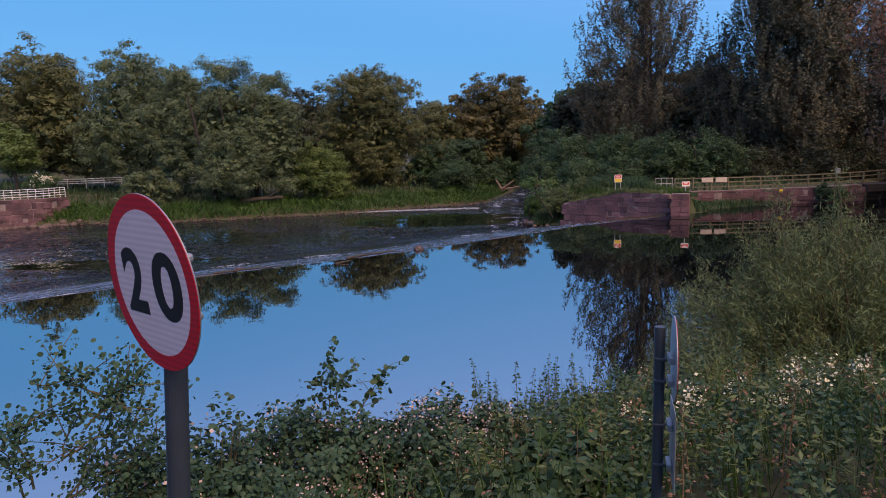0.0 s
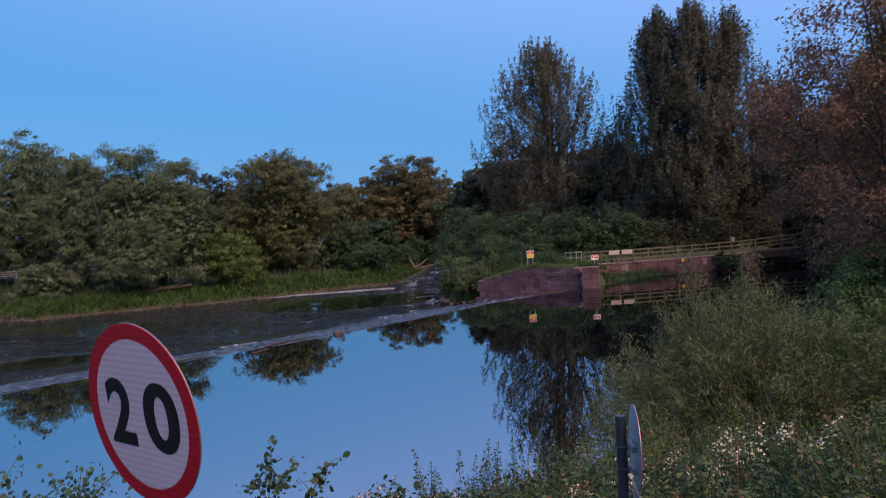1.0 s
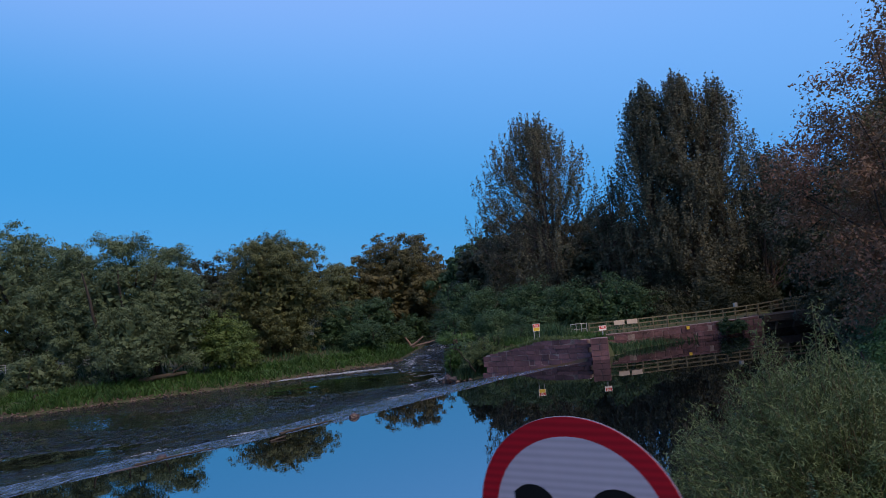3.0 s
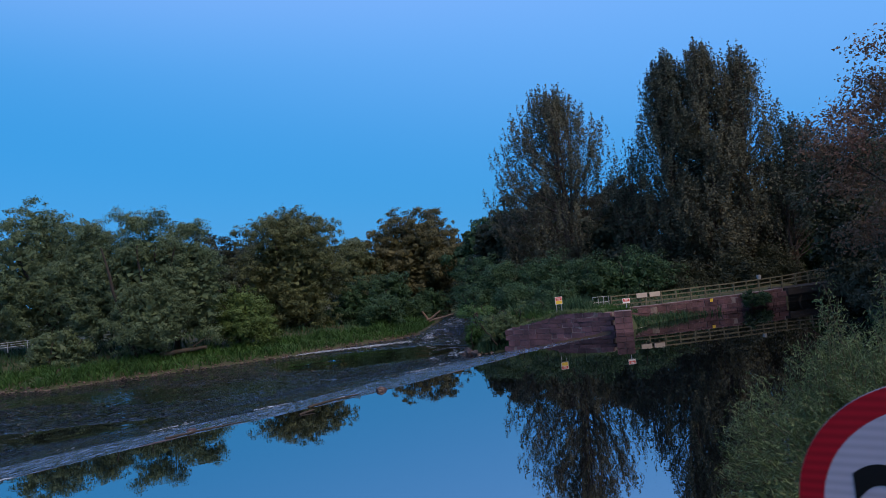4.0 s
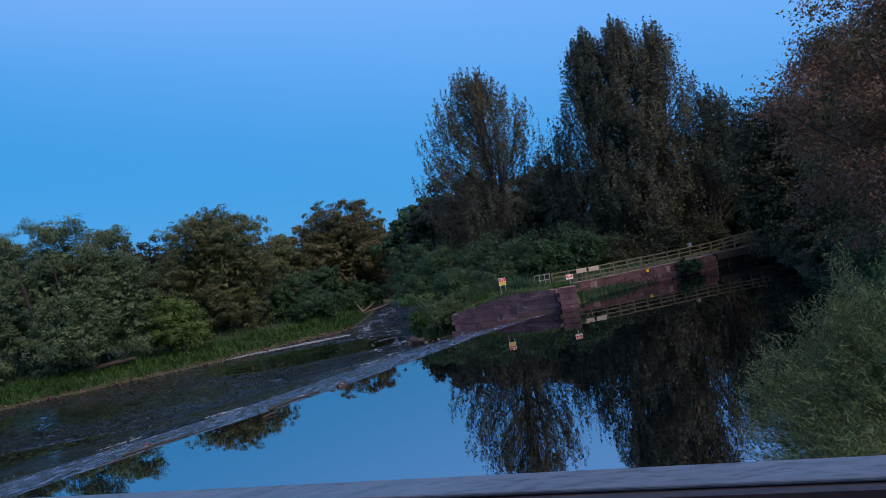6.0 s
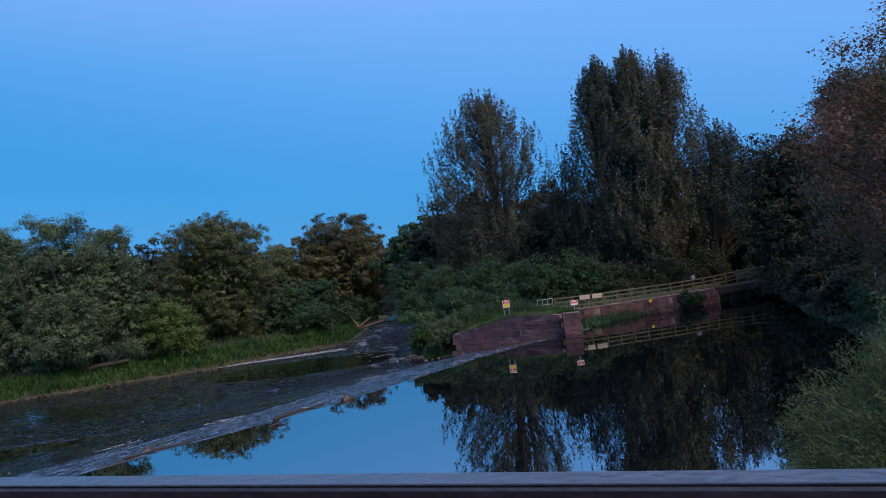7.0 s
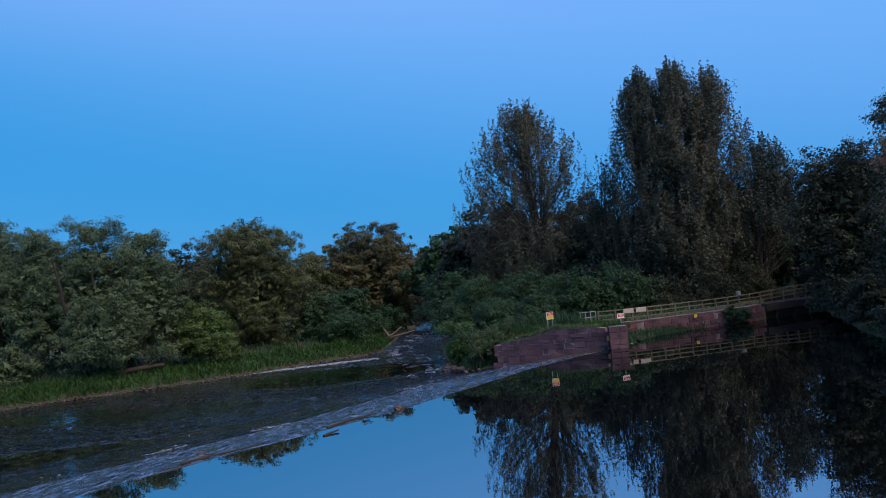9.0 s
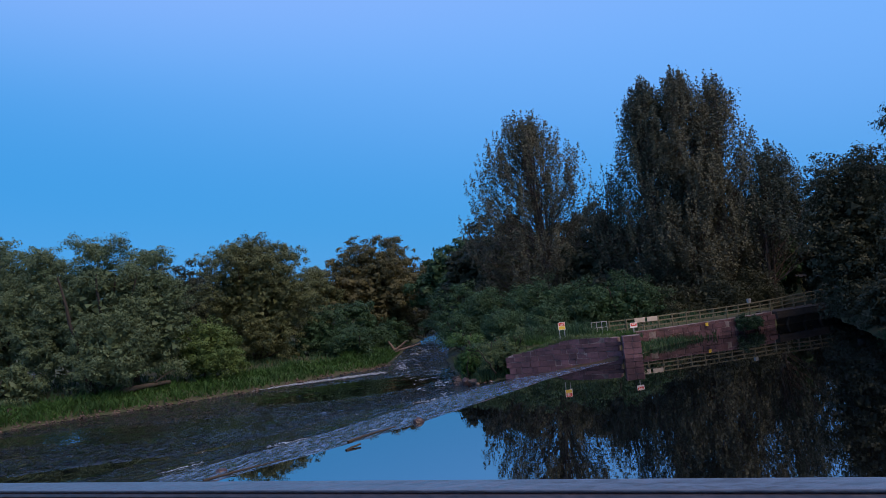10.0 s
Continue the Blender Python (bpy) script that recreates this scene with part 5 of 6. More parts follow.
# pale cabin glimpsed between the trees
hut = thing("cabin", "small pale yellow cabin with a dark window", "cabin", (42.9, 86, 0.9), 20)
HUT = mat("cabin_paint", (0.46, 0.44, 0.20), 0.8, (0.36, 0.34, 0.16), 2.0)
part("wall", box(2.9, 2.4, 2.3, (0, 0, 1.15), 0.03), HUT, hut)
part("roof", box(3.3, 2.9, 0.16, (0, 0, 2.38), 0.03, pose(0, 0, 0, 4, 0, 0)), BARK, hut)
wd = part("window", box(0.8, 0.06, 0.5, (0.1, -1.21, 1.5), 0.01), BLACK, hut, "dark window")
part("frame", box(0.94, 0.04, 0.06, (0.1, -1.225, 1.78), 0.005), SIGN_WHITE, wd)

# ---- left-hand river wall with white railing ----
OLD = [(-64, 62.5, -2.3, 0.30), (-57.5, 65.0, -2.3, 0.30), (-51.4, 67.2, -2.3, 0.32), (-48.1, 70.6, -2.4, 0.32), (-47.6, 73.2, -2.4, 0.30)]
wall_old = wall_core("wall_river", "old red sandstone river wall under a white railing", OLD, 0.8)
fence_run("white_railing", "white-painted steel railing on the river wall", [(p[0] - 0.25, p[1] + 0.35, 0.3) for p in OLD], 0.7, 1.0, (0.97, 0.74, 0.5, 0.26), WHITE_PAINT, 0.05, 0.05, 0.03)
fence_run("path_railing", "grey tubular railing beside the riverside path", [(-55.0, 78.4, 1.1), (-51.0, 80.2, 1.1), (-45.6, 83.4, 1.15), (-40, 86, 1.2)], 1.9, 0.75, (0.97, 0.65, 0.33), GALV, 0.06, 0.05, 0.04)

# ---- driftwood, rocks and small things in the water ----
def limb_thing(name, label, category, paths, material, place):
    t = thing(name, label, category, place)
    for i, (pts, r0, r1) in enumerate(paths):
        p = np.array(pts, float)
        s = np.linspace(0, len(p) - 1, 4 * len(p))
        q = np.stack([np.interp(s, np.arange(len(p)), p[:, k]) for k in range(3)], -1)
        q += np.random.default_rng(i + 5).normal(size=q.shape) * r0 * 0.15
        v, f = tube(q - np.array(place), np.linspace(r0, r1, len(q)), 8)
        arrays("trunk" if i == 0 else "branch", v, f, material, t, smooth=True)
    return t


limb_thing("fallen_tree", "bleached fallen tree stranded at the river bend", "log",
           [([(-4.6, 107, -2.5), (-4.0, 106.8, -1.4), (-4.7, 106.6, -0.1)], 0.30, 0.10), ([(-4.1, 106.8, -1.5), (-3.2, 106.6, -1.0), (-2.2, 106.4, -0.25)], 0.20, 0.08),
            ([(-4.2, 106.9, -1.7), (-2.4, 106.6, -1.25), (-0.4, 106.4, -0.85)], 0.17, 0.06)], DRIFT, (-4.6, 107, -2.5))
limb_thing("driftwood_log", "reddish driftwood log lying on the grass bank", "log", [([(-31.8, 79.6, -0.95), (-29.5, 80.2, -0.6), (-27.0, 80.9, -0.5)], 0.30, 0.18), ([(-28.3, 80.3, -0.3), (-27.3, 80.6, 0.3), (-26.6, 80.8, 0.7)], 0.07, 0.02)], OLD_LOG, (-31.8, 79.2, -1.0))
limb_thing("driftwood_log", "weathered stump at the water's edge", "log", [([(-41.0, 73.8, -2.0), (-39.8, 74.2, -1.3), (-39.2, 74.4, -0.9)], 0.25, 0.14), ([(-43.6, 72.2, -2.2), (-41.5, 73.2, -1.9), (-40.2, 74.0, -1.4)], 0.12, 0.08)], OLD_LOG, (-41.0, 73.8, -2.1))
limb_thing("drift_branch", "dark branch caught on the weir crest", "branch", [([(-8.0, 32.2, -0.06), (-7.2, 32.9, 0.02), (-6.1, 33.9, 0.04)], 0.06, 0.03)], BARK, (-8.0, 32.2, -0.1))
limb_thing("drift_branch", "thin dark branch caught on the weir crest", "branch", [([(-12.6, 28.6, -0.12), (-11.4, 29.4, -0.06), (-10.2, 30.0, -0.02)], 0.05, 0.02)], BARK, (-12.6, 28.6, -0.15))
limb_thing("drift_branch", "short stick floating in the pool", "branch", [([(-8.0, 30.2, 0.0), (-7.75, 30.5, 0.05), (-7.5, 30.75, 0.07)], 0.05, 0.03)], BARK, (-8.0, 30.2, 0.0))


def boulder(name, label, place, size, material, seed):
    bm = bmesh.new()
    bmesh.ops.create_icosphere(bm, subdivisions=3, radius=1.0)
    for v in bm.verts:
        d = v.co.copy()
        v.co = Vector((d.x * size[0], d.y * size[1], d.z * size[2])) * (1 + 0.22 * noise.noise(d * 1.6 + Vector((seed, 0, 0))) + 0.08 * noise.noise(d * 5))
    ob = part(name, bm, material, None)
    ob.matrix_basis = pose(*place, 0, 0, seed * 37)
    return tagged(ob, label, "rock")


boulder("boulder", "wet reddish boulder on the weir crest", (-5.15, 34.55, 0.0), (0.25, 0.20, 0.19), WET_ROCK, 1)
boulder("boulder", "dark wet stone on the weir apron", (-12.55, 31.2, -0.42), (0.24, 0.2, 0.16), WET_ROCK, 2)
boulder("boulder", "wet stone at the end of the spit", (-0.3, 58.2, -1.35), (0.35, 0.3, 0.4), WET_ROCK, 3)
boulder("boulder", "pale stone by the spit's edge", (0.2, 57.3, -1.2), (0.45, 0.3, 0.2), ROCK, 4)


def heap(name, label, category, spots, size, material, seed, flat=0.65):
    """Many small stones as one mass."""
    gen = np.random.default_rng(seed)
    bm = bmesh.new()
    bmesh.ops.create_icosphere(bm, subdivisions=1, radius=1.0)
    bv = np.array([v.co[:] for v in bm.verts])
    bf = np.array([[v.index for v in f.verts] for f in bm.faces])
    bm.free()
    vs, fs = [], []
    for i, p in enumerate(spots):
        s = size * gen.uniform(0.4, 1.5) * np.array([1, gen.uniform(0.6, 1), flat * gen.uniform(0.6, 1.1)])
        a = gen.uniform(0, 6.28)
        rot = np.array([[math.cos(a), -math.sin(a), 0], [math.sin(a), math.cos(a), 0], [0, 0, 1]])
        vs.append((bv * (1 + gen.normal(size=(len(bv), 1)) * 0.12) * s) @ rot.T + p)
        fs.append(bf + i * len(bv))
    ob = arrays(name, np.concatenate(vs), np.concatenate(fs), material)
    return tagged(ob, label, category, kind="stuff")


def along(points, n, gen, wide, z):
    line = [(*p, 0.0) for p in points]
    _, ln = polyline_at(line, 0)
    out = []
    for s in gen.uniform(0, ln, n):
        (x, y, _), _ = polyline_at(line, s)
        out.append((x + gen.normal() * wide, y + gen.normal() * wide, 0))
    out = np.array(out)
    h, ins, d = land(out[:, 0], out[:, 1])
    out[:, 2] = np.maximum(h, z)
    return out


gb_ = np.random.default_rng(31)
FAR_EDGE = [(-48, 70.8), (-44, 71.7), (-38.5, 70.4), (-34.5, 72.8), (-25.8, 76.8), (-18, 81.7), (-13, 86.7), (-7.6, 90.2), (-5, 94.7)]
heap("bank_stones", "small pale stones along the far water's edge", "stones", along(FAR_EDGE, 620, gb_, 0.26, -2.36), 0.125, ROCK, 32)
heap("bank_stones", "tumbled stones under the old river wall", "stones", along([(-62, 62.2), (-52, 66.2), (-47.5, 69.5), (-46, 71.5)], 120, gb_, 0.5, -2.36), 0.38, ROCK, 33)
heap("gravel_spit", "wet gravel and stones round the spit's foot", "gravel", along([(2.0, 55.6), (0.2, 56.8), (-0.4, 61), (0.3, 68)], 160, gb_, 0.3, -1.9), 0.16, ROCK, 34)
heap("gravel_bar", "shallow gravel bar breaking the river surface", "gravel", np.stack([gb_.uniform(-19, -8, 260), np.zeros(260), np.full(260, -2.36)], -1) + np.stack([np.zeros(260), 81.0 + np.zeros(260), np.zeros(260)], -1) * 0 + np.array([0, 83.2, 0]) + gb_.normal(size=(260, 3)) * [0.5, 1.2, 0.02], 0.13, ROCK, 35, 0.3)


# ---- grass and weeds ----
def blades(name, label, category, spots, height, width, material, seed, lean=0.35):
    """Upright blades, bent once, standing at the spots."""
    gen = np.random.default_rng(seed)
    n = len(spots)
    patch = np.array([noise.noise(Vector((p[0] * 0.45, p[1] * 0.45, seed))) for p in spots])[:, None]
    h = height * gen.uniform(0.45, 1.25, (n, 1)) * (1 + 1.1 * patch).clip(0.25, 1.6)
    a = gen.uniform(0, 6.28, n)
    side = np.stack([np.cos(a), np.sin(a), np.zeros(n)], -1) * width * gen.uniform(0.6, 1.4, (n, 1)) / 2
    tip = gen.normal(size=(n, 3)) * lean * h
    tip[:, 2] = 0
    up = np.array([[0, 0, 1.0]])
    mid = spots + up * h * 0.6 + tip * 0.35
    v = np.stack([spots - side, spots + side, mid + side * 0.8, mid - side * 0.8, mid - side * 0.8, mid + side * 0.8, spots + up * h + tip + side * 0.1, spots + up * h + tip - side * 0.1], 1).reshape(-1, 3)
    ob = arrays(name, v, np.arange(8 * n).reshape(-1, 4), material)
    return tagged(ob, label, category, kind="stuff")


def on_land(n, gen, x0, x1, y0, y1, keep=None):
    x, y = gen.uniform(x0, x1, n), gen.uniform(y0, y1, n)
    h, ins, d = land(x, y)
    ok = ~ins
    if keep is not None:
        ok &= keep(x, y, d)
    return np.stack([x, y, h], -1)[ok]


gg = np.random.default_rng(41)
blades("bank_grass", "lush green reeds and grass on the far bank", "grass", on_land(70000, gg, -50, 0, 70, 112, lambda x, y, d: (d > 0.3) & (d < 5.5)), 0.62, 0.11, LEAF_GRASS, 42, 0.6)
blades("bank_grass", "rough grass under the willows", "grass", on_land(20000, gg, -66, -2, 72, 130, lambda x, y, d: (d > 5) & (d < 26)), 0.6, 0.12, LEAF_SHRUB, 43)
blades("spit_grass", "tall grass and willowherb on the spit", "grass", on_land(15000, gg, -1, 9, 54, 80, lambda x, y, d: d > 0.35), 0.85, 0.06, LEAF_SHRUB, 44)
blades("quay_grass", "grassy verge on the wing wall's top", "grass", on_land(14000, gg, 2.5, 10.5, 51, 58, lambda x, y, d: d < 3.0), 0.35, 0.045, LEAF_GRASS, 45)
blades("ledge_grass", "dark grass on the silted ledge below the quay", "grass", on_land(9000, gg, 10.5, 21, 51.5, 59, lambda x, y, d: (d < 2.0)), 0.4, 0.05, LEAF_SHRUB, 46)
blades("island_grass", "shaded grass on the island", "grass", on_land(9000, gg, 2, 46, 56, 84, lambda x, y, d: d > 2.6), 0.45, 0.09, LEAF_SHRUB, 47)
reed_spots = on_land(5200, gg, -0.6, 4.2, 53.6, 60.0, lambda x, y, d: (d > 0.15) & (d < 2.6))
blades("spit_reeds", "pale green reeds at the end of the wing wall", "reeds", reed_spots, 0.55, 0.05, LEAF_SHRUB, 61, 0.28)
top_spots = []
for k in range(2600):
    s_ = gg.uniform(0.6, 7.3)
    (x_, y_, _, z_), _ = polyline_at(WING, s_)
    q_ = gg.uniform(-0.05, 0.9)
    top_spots.append((x_ + 0.548 * q_, y_ + 0.836 * q_, z_ - 0.03))
blades("wall_grass", "rough dry grass overhanging the wing wall", "grass", np.array(top_spots), 0.34, 0.035, LEAF_SALLOW, 62, 0.75)
tuft = blades("weir_tuft", "small tuft of grass rooted on the weir", "grass", np.array([[-12.57, 33.1, -0.78]]) + gg.normal(size=(60, 3)) * [0.10, 0.10, 0.0], 0.4, 0.03, LEAF_GRASS, 48)


# ---- near bank: osier bush ----
def ground_at(x, y):
    return float(land(np.array([float(x)]), np.array([float(y)]))[0][0])


def shoots_bush(name, label, roots, heads, per, leaf_len, leaf_wid, material, seed, wood):
    """Arching shoots from root points to head points, with narrow leaves all along."""
    gen = np.random.default_rng(seed)
    t = thing(name, label, "bush", roots[0])
    o = np.array(roots[0])
    stems, cen, axes = [], [], []
    for r, h in zip(roots, heads):
        r, h = np.array(r), np.array(h)
        s = np.linspace(0, 1, 8)[:, None]
        arch = np.array([0, 0, 0.16]) * np.linalg.norm(h - r) * 4 * s * (1 - s)
        p = r + (h - r) * s + arch + gen.normal(size=(8, 3)) * 0.03
        stems.append(tube(p - o, np.linspace(0.013, 0.003, 8), 4))
        k = gen.uniform(0.22, 1.02, per) ** 0.8
        q = np.stack([np.interp(k, s[:, 0], p[:, i]) for i in range(3)], -1)
        d = (p[-1] - p[3]) / np.linalg.norm(p[-1] - p[3])
        cen.append(q + gen.normal(size=q.shape) * 0.085)
        axes.append(np.repeat(d[None] * 0.9, per, 0))
    v, f = join(stems)
    arrays("branchwork", v, f, wood, t)
    v, f = leaves(np.concatenate(cen) - o, leaf_len, leaf_wid, 0.2, np.concatenate(axes), gen, three=True)
    arrays("foliage", v, f, material, t)
    return t


go = np.random.default_rng(77)


def osier(cx_, cy_, rx_, ry_, top, n, per, seed, label, leaf=(0.10, 0.015), material=None):
    roots, heads = [], []
    for i in range(n):
        a, r = go.uniform(0, 6.28), math.sqrt(go.uniform(0, 1))
        hx, hy = cx_ + rx_ * r * math.cos(a), cy_ + ry_ * r * math.sin(a)
        bx, by = cx_ + (hx - cx_) * 0.55 + go.normal() * 0.2, cy_ - 0.3 + (hy - cy_) * 0.5 + go.normal() * 0.2
        bz = max(ground_at(bx, by), 0.0)
        hz = bz + (top - bz) * (1 - 0.55 * r ** 2.5) * go.uniform(0.45, 1.03)
        roots.append((bx, by, bz - 0.1))
        heads.append((hx, hy, hz))
    return shoots_bush("osier_bush", label, roots, heads, per, leaf[0], leaf[1], material or LEAF_SALLOW, seed, STEM)


osier(4.9, 12.9, 2.9, 2.1, 3.55, 500, 160, 1, "grey-green narrow-leaved osier bush at the water's edge")
osier(4.0, 13.0, 0.5, 0.5, 4.35, 60, 120, 4, "tall pointed osier shoots above the bush")
osier(4.95, 12.85, 0.45, 0.45, 4.35, 50, 120, 5, "second tuft of tall osier shoots")
osier(8.4, 12.8, 2.9, 2.4, 3.3, 330, 120, 2, "broad fresh-green bush beside the osiers", (0.075, 0.040), LEAF_FRESH)
osier(3.0, 11.2, 1.6, 1.3, 1.9, 130, 80, 3, "low osier growth spreading down to the water")


# ---- near bank: general undergrowth ----
def herbs(name, label, spots, height, per, length, width, material, seed, kind="stuff", category="undergrowth"):
    gen = np.random.default_rng(seed)
    cen, out, st = [], [], []
    for p in spots:
        h = height * gen.uniform(0.5, 1.25)
        leanv = gen.normal(size=2) * 0.14 * h
        k = gen.uniform(0.15, 1.0, per)
        wide = 0.16 * h * (1.15 - k)
        a = gen.uniform(0, 6.28, per)
        d = np.stack([np.cos(a), np.sin(a), np.zeros(per)], -1)
        base = np.stack([p[0] + leanv[0] * k, p[1] + leanv[1] * k, p[2] + h * k], -1)
        cen.append(base + d * (0.03 + wide[:, None]))
        out.append(d * 1.6)
        st.append(tube(np.array([p, p + [leanv[0] * 0.5, leanv[1] * 0.5, h * 0.5], p + [leanv[0], leanv[1], h]]), [0.004, 0.003, 0.0015], 3))
    v, f = leaves(np.concatenate(cen), length, width, 0.1, np.concatenate(out), gen, 0.25)
    v2, f2 = join(st)
    v, f = join([(v, f), (v2, f2)])
    ob = arrays(name, v, f, material)
    return tagged(ob, label, category, kind=kind)


clear = lambda x, y, d: (np.hypot(x + 1.2, y - 2.4) > 0.5) & (y > 3.3) & (d > 0.2)
herbs("undergrowth", "tangled green weeds covering the near bank", on_land(2500, go, -4.2, 9.0, 3.6, 13.5, clear), 0.50, 30, 0.062, 0.036, LEAF_BRAMBLE, 51)
herbs("undergrowth", "paler grassy weeds among the bank plants", on_land(1000, go, -1.0, 10.0, 4.0, 14, clear), 0.62, 34, 0.070, 0.022, LEAF_SALLOW, 52)
herbs("undergrowth", "brown seed heads among the weeds", on_land(220, go, -3.5, 6.5, 4.6, 10, clear), 0.7, 22, 0.035, 0.02, mat("seed_head", (0.19, 0.11, 0.075), 0.9, (0.12, 0.07, 0.045), 9.0), 53)
herbs("undergrowth", "shaded weeds along the right bank", on_land(1500, go, 8, 24, 13, 44, lambda x, y, d: d < 5.0), 0.8, 22, 0.16, 0.08, LEAF_SHRUB, 54)
blades("verge_grass", "long grass blades on the road verge", "grass", on_land(5200, go, -2.5, 10, 3.0, 12, clear), 0.6, 0.014, LEAF_GRASS, 55)


# ---- near bank: plants one can tell apart ----
def bramble(label, cx_, cy_, rx_, ry_, high, n_leaf, n_flower, seed, leaf=None, size=0.06):
    gen = np.random.default_rng(seed)
    z = ground_at(cx_, cy_)
    t = thing("bramble_bush", label, "bush", (cx_, cy_, z))
    canes, tips = [], []
    for i in range(46):
        a, r = gen.uniform(0, 6.28), gen.uniform(0.3, 1.0)
        end = np.array([rx_ * r * math.cos(a), ry_ * r * math.sin(a), high * (1.05 - 0.75 * r * r) * gen.uniform(0.75, 1.1)])
        st = np.array([end[0] * 0.3, end[1] * 0.3, -0.1])
        s = np.linspace(0, 1, 7)[:, None]
        p = st + (end - st) * s + np.array([0, 0, 0.5]) * s * (1 - s) * high
        canes.append(tube(p, np.linspace(0.007, 0.003, 7), 4))
        tips.append(p)
    v, f = join(canes)
    arrays("branchwork", v, f, STEM, t)
    d = gen.normal(size=(n_leaf, 3))
    d[:, 2] = np.abs(d[:, 2])
    d /= np.linalg.norm(d, axis=1, keepdims=True)
    r = gen.uniform(0.3, 1.0, (n_leaf, 1)) ** 0.4
    wob = 1 + 0.42 * np.array([noise.noise(Vector((q[0] * 3.0, q[1] * 3.0, q[2] * 3.0 + seed))) for q in d])[:, None]
    c = d * r * wob * np.array([rx_, ry_, high])
    # leaflets in threes
    three = np.repeat(c, 3, 0) + gen.normal(size=(3 * n_leaf, 3)) * size * 0.45
    v, f = leaves(three, size, size * 0.72, 0.1, None, gen, 0.0, np.repeat(d, 3, 0) * 0.9 + np.array([0, 0, 0.25]), 0.5, six=True)
    arrays("foliage", v, f, leaf or LEAF_BRAMBLE, t)
    if n_flower:
        d = gen.normal(size=(n_flower, 3))
        d[:, 2] = np.abs(d[:, 2]) + 0.25
        d /= np.linalg.norm(d, axis=1, keepdims=True)
        wob = 1 + 0.42 * np.array([noise.noise(Vector((q[0] * 3.0, q[1] * 3.0, q[2] * 3.0 + seed))) for q in d])[:, None]
        c = d * gen.uniform(0.88, 1.02, (n_flower, 1)) * wob * np.array([rx_, ry_, high])
        c = np.repeat(c, 7, 0) + gen.normal(size=(7 * n_flower, 3)) * 0.045
        v, f = leaves(c, 0.028, 0.025, 0.2, None, gen)
        arrays("blossom", v, f, PALE_BLOOM, t, "small pinkish-white flowers")
    return t


bramble("dense dark bramble bush with pale flower sprays", -2.35, 7.9, 1.35, 1.0, 1.3, 5200, 200, 5, None, 0.062)
bramble("flowering bramble clump beside the larger bush", -0.9, 8.0, 1.1, 0.9, 0.8, 2200, 260, 6)
bramble("low bramble clump with pale flowers near the verge", -1.6, 5.7, 1.3, 0.7, 0.55, 1900, 150, 7)
bramble("low bramble with fresh green leaves", 0.1, 5.7, 0.8, 0.5, 0.38, 800, 0, 8, LEAF_SHRUB, 0.085)
bramble("bramble at the foot of the osiers", 1.6, 9.8, 1.1, 0.9, 0.8, 2000, 40, 9)


bramble("leafy bramble tangle beside the sign post", -2.2, 4.75, 0.6, 0.45, 1.1, 1900, 20, 10, None, 0.045)
bramble("low bramble spreading toward the larger bush", -1.5, 5.0, 0.7, 0.5, 0.55, 1100, 60, 12, None, 0.055)


bramble("bramble tangle under the hawthorn sapling", -2.12, 3.85, 0.34, 0.25, 0.95, 1300, 6, 13, None, 0.034)
bramble("broad teal-green bramble leaves near the verge", 0.35, 6.1, 0.75, 0.5, 0.5, 900, 0, 14, LEAF_SHRUB, 0.11)


def sprig(label, root, ends, leaf_n, leaf_len, material, seed, name="sapling", ratio=0.72, spread=0.09, starts=None):
    """A thin branching stem with leaves crowded near its twigs."""
    gen = np.random.default_rng(seed)
    t = thing(name, label, "plant", root)
    o = np.array(root)
    wood, cen = [], []
    for i_, e in enumerate(ends):
        e = np.array(e)
        s = np.linspace(0, 1, 9)[:, None]
        first_ = np.array(starts[i_]) if starts else o
        p = first_ + (e - first_) * s + gen.normal(size=(9, 3)) * 0.025 * s + np.array([0, 0, 0.12]) * s * (1 - s)
        wood.append(tube(p - o, np.linspace(0.007, 0.002, 9), 5))
        for k in range(5):
            j = gen.integers(3, 9)
            q = p[j] + gen.normal(size=3) * [0.16, 0.14, 0.10] + [0, 0, 0.05]
            wood.append(tube(np.array([p[j], (p[j] + q) / 2 + [0, 0, 0.015], q]) - o, [0.004, 0.003, 0.002], 4))
            w = gen.uniform(0, 1.1, (leaf_n // 5, 1))
            cen.append(p[j] + (q - p[j]) * w + gen.normal(size=(leaf_n // 5, 3)) * spread * 0.45)
        w = gen.uniform(0.55, 1.05, leaf_n // 3)
        cen.append(np.stack([np.interp(w, s[:, 0], p[:, i]) for i in range(3)], -1) + gen.normal(size=(leaf_n // 3, 3)) * spread * 0.5)
    v, f = join(wood)
    tagged(arrays("stem", v, f, STEM, t), kind="stuff")
    v, f = leaves(np.concatenate(cen) - o, leaf_len, leaf_len * ratio, 0.1, None, gen, 0.0, np.array([[0, -0.3, 0.8]]), 0.7, six=True)
    arrays("foliage", v, f, material, t)
    return t


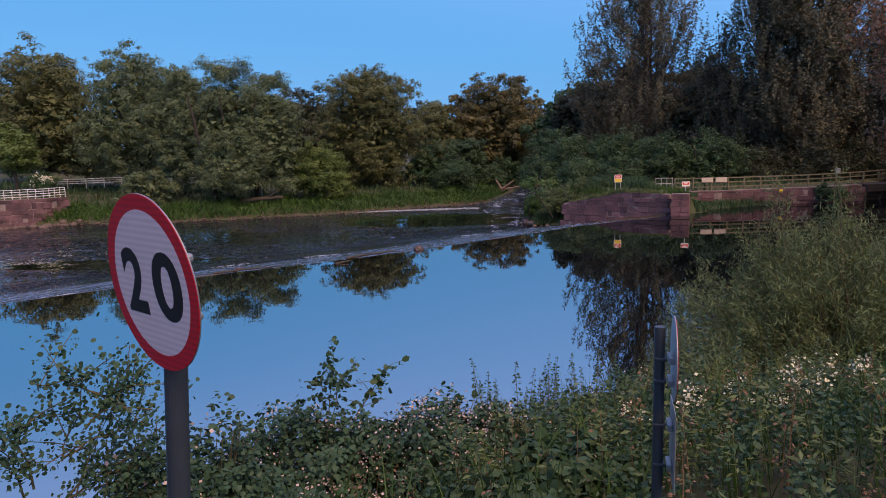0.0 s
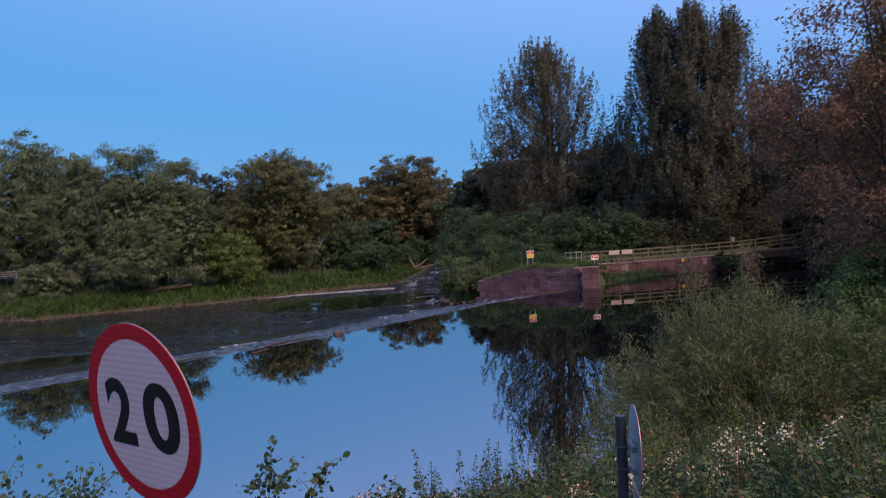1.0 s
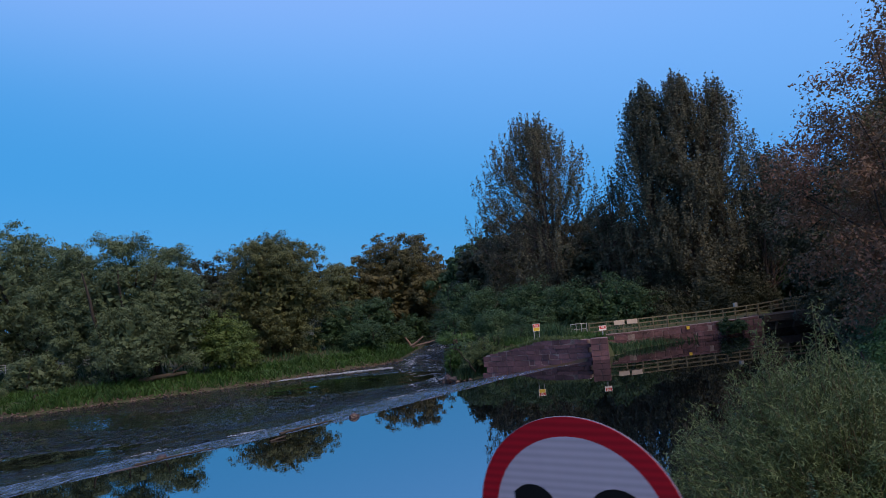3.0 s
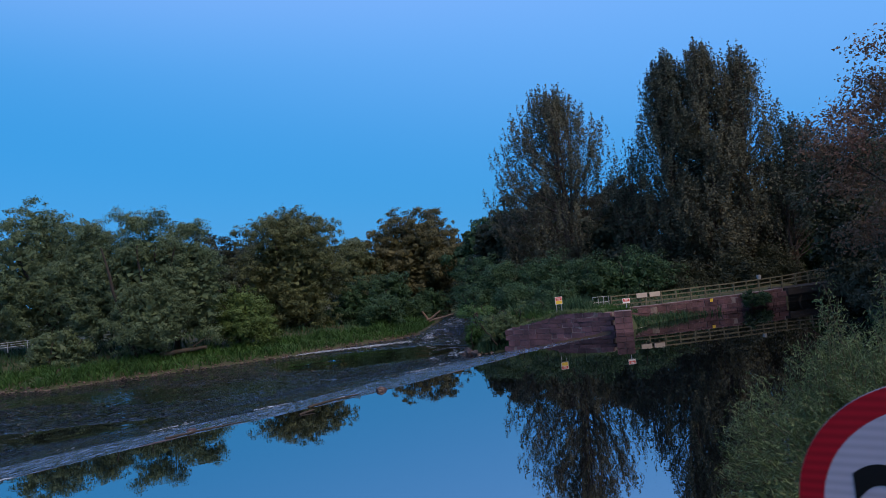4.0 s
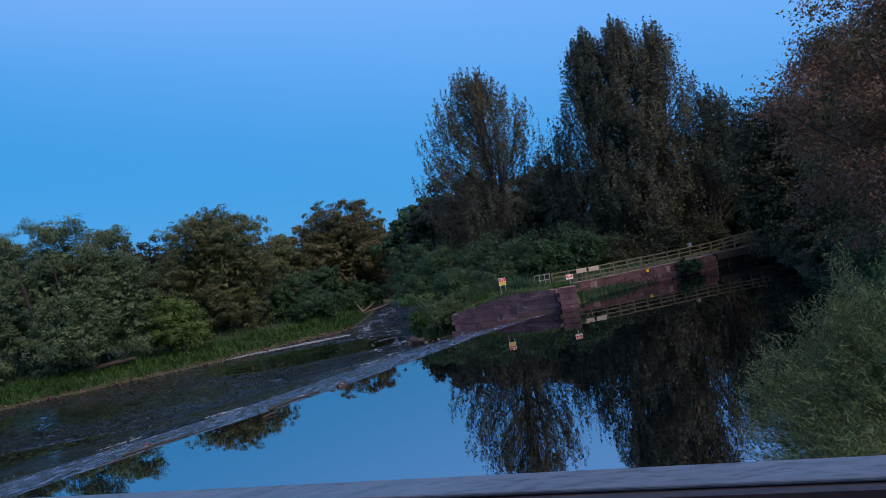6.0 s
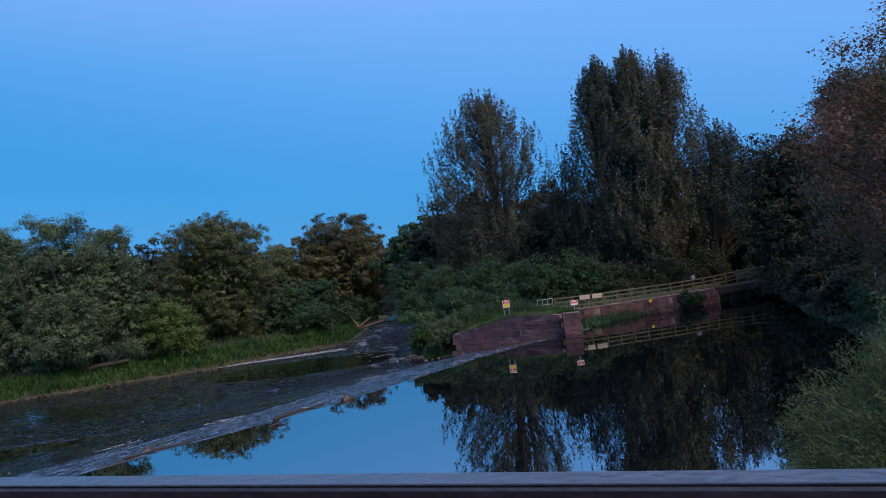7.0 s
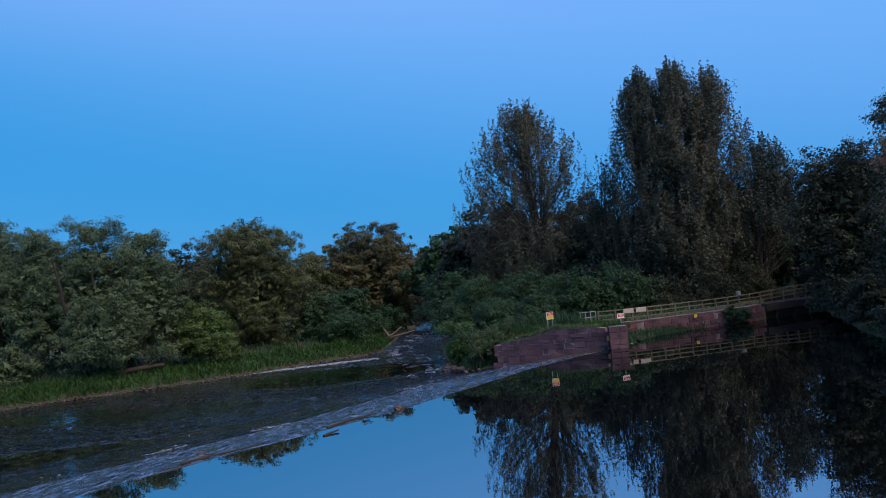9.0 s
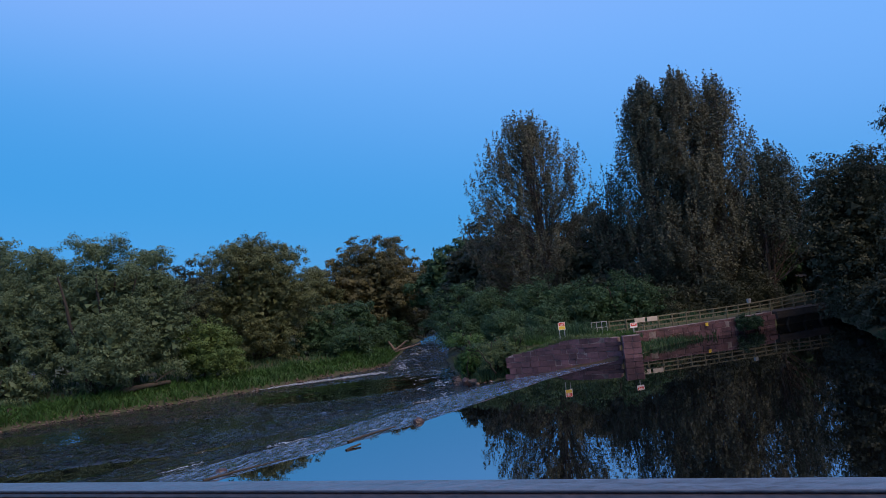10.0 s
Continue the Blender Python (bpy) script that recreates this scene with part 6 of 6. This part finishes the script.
sprig("leafy hawthorn sapling beside the sign post", (-2.60, 3.37, 2.35),
      [(-2.09, 3.65, 3.72), (-2.51, 3.48, 3.61), (-2.04, 3.72, 3.59), (-2.37, 3.59, 3.41), (-2.62, 3.42, 3.42), (-2.57, 3.28, 3.35), (-1.97, 3.66, 3.36), (-2.24, 3.74, 3.1), (-2.03, 3.7, 3.16), (-2.11, 3.64, 3.06), (-2.09, 3.87, 2.92), (-2.19, 3.66, 3.52)],
      190, 0.026, LEAF_BRAMBLE, 3, "sapling", 0.85, 0.085,
      [(-2.60, 3.37, 2.35), (-2.23, 3.62, 3.49), (-2.32, 3.56, 3.34), (-2.42, 3.49, 3.19), (-2.53, 3.41, 3.07), (-2.57, 3.39, 3.02), (-2.42, 3.49, 3.2), (-2.41, 3.5, 2.99), (-2.44, 3.48, 2.95), (-2.24, 3.62, 2.91), (-2.2, 3.64, 2.88), (-2.27, 3.59, 3.39)])
sprig("tall leafy shoot rising from the brambles", (-2.3, 8.1, 1.6), [(-2.22, 8.05, 2.45), (-2.05, 8.15, 2.25), (-2.35, 8.0, 2.2)], 60, 0.065, LEAF_BRAMBLE, 4, "bramble_shoot")
sprig("arching bramble shoot with fresh green tip", (-2.0, 8.1, 1.7), [(-1.6, 8.2, 2.28), (-1.75, 8.15, 2.05)], 24, 0.085, LEAF_SHRUB, 6, "bramble_shoot")
sprig("leafy bramble shoot above the clump", (-0.9, 8.6, 1.0), [(-0.85, 8.8, 1.72), (-0.45, 8.9, 1.55), (-0.2, 8.7, 1.42)], 34, 0.09, LEAF_SHRUB, 7, "bramble_shoot")


def nettle(seed):
    gen = np.random.default_rng(seed)
    t = thing("nettle", "tall nettle with tapering leafy spike", "plant", (0, 0, 0), 0, "nettles on the bank")
    v, f = tube(np.array([[0, 0, -0.05], [0.01, 0.01, 0.6], [0.03, 0, 1.25]]), [0.008, 0.006, 0.002], 5)
    arrays("stem", v, f, STEM, t)
    k = np.sort(gen.uniform(0.1, 1.0, 90))
    a = gen.uniform(0, 6.28, 90)
    d = np.stack([np.cos(a), np.sin(a), np.zeros(90)], -1)
    c = np.stack([0.02 * k, 0 * k, 1.27 * k], -1) + d * (0.13 * (1.08 - k))[:, None]
    v, f = leaves(c, 0.09, 0.045, 0.0, d * 2, gen, 0.35)
    v3 = v.reshape(-1, 4, 3)
    mid = v3.mean(1, keepdims=True)
    v = (mid + (v3 - mid) * (1.15 - 0.75 * k)[:, None, None]).reshape(-1, 3)
    arrays("foliage", v, f, LEAF_BRAMBLE, t)
    return t


first = [nettle(s) for s in (1, 2, 3)]
spots = [(go.uniform(-0.55, 1.25), go.uniform(8.3, 10.2)) for _ in range(40)] + [(go.uniform(-1.0, 3.0), go.uniform(6.4, 9.6)) for _ in range(20)]
for i, (x, y) in enumerate(spots):
    m = pose(x, y, ground_at(x, y), go.normal() * 4, go.normal() * 4, go.uniform(0, 360)) @ Matrix.Scale(go.uniform(0.55, 1.0), 4)
    if i < 3:
        first[i].matrix_basis = m
    else:
        ob = copy_thing(first[i % 3], m)
        ob.matrix_basis = m


def meadowsweet(seed):
    gen = np.random.default_rng(seed)
    t = thing("meadowsweet", "meadowsweet with creamy white flower heads", "plant", (0, 0, 0), 0, "flowering meadowsweet")
    stems, cen = [], []
    for i in range(4):
        top = np.array([gen.normal() * 0.15, gen.normal() * 0.15, gen.uniform(0.38, 0.62)])
        stems.append(tube(np.array([[0, 0, -0.05], top * [0.4, 0.4, 0.5], top]), [0.006, 0.005, 0.003], 4))
        n = 38
        c = top + gen.normal(size=(n, 3)) * [0.045, 0.045, 0.06] + [0, 0, 0.02]
        v, f = leaves(c, 0.032, 0.026, 0.2, None, gen)
        tagged(arrays("flower_head", v, f, BLOOM, t, "creamy white flower head"), kind="stuff")
    v, f = join(stems)
    arrays("stem", v, f, STEM, t)
    k = gen.uniform(0.1, 0.8, 60)
    a = gen.uniform(0, 6.28, 60)
    d = np.stack([np.cos(a), np.sin(a), np.zeros(60)], -1)
    v, f = leaves(np.stack([0 * k, 0 * k, 0.5 * k], -1) + d * 0.1, 0.09, 0.04, 0.1, d, gen)
    arrays("foliage", v, f, LEAF_SHRUB, t)
    return t


first = [meadowsweet(s) for s in (11, 12, 13)]
spots = [(2.9, 8.0), (2.82, 7.8), (3.13, 7.5), (3.75, 8.5), (1.5, 7.0), (2.28, 7.5)] + [(go.uniform(1.3, 5.6), go.uniform(5.6, 9.0)) for _ in range(3)]
for i, (x, y) in enumerate(spots):
    m = pose(x, y, ground_at(x, y), go.normal() * 5, go.normal() * 5, go.uniform(0, 360)) @ Matrix.Scale(go.uniform(0.75, 1.15), 4)
    if i < 3:
        first[i].matrix_basis = m
    else:
        copy_thing(first[i % 3], m).matrix_basis = m

# dry reddish stems at the verge's right
sprig("dry arching grass stems with brown leaves", (6.2, 7.5, 2.0), [(5.5, 7.9, 3.6), (6.0, 8.2, 3.2), (6.9, 8.0, 3.3)], 30, 0.10, LEAF_BROWN, 15, "dry_stems", 0.16)

# ---- stones of the quay, laid last ----
lay_stones(wall_wing, WING, 0.36, 3)
lay_stones(wall_quay, MAIN, 0.34, 4)
lay_stones(wall_old, OLD, 0.5, 5)
r = random.Random(8)
for side in range(4):
    for row in range(4):
        for k in range(2):
            ob = new("stone", STONES[r.randrange(7)])
            ob.parent = pier_core
            w = 0.52
            ob.matrix_basis = pose(0, 0, 0, 0, 0, 90 * side) @ pose(-0.26 + 0.52 * k + (0.08 if row % 2 else -0.08) * 0.5, -0.44, -0.82 + 0.39 * row + 0.1) @ Matrix.Diagonal((w - 0.03, 0.24, 0.36, 1))
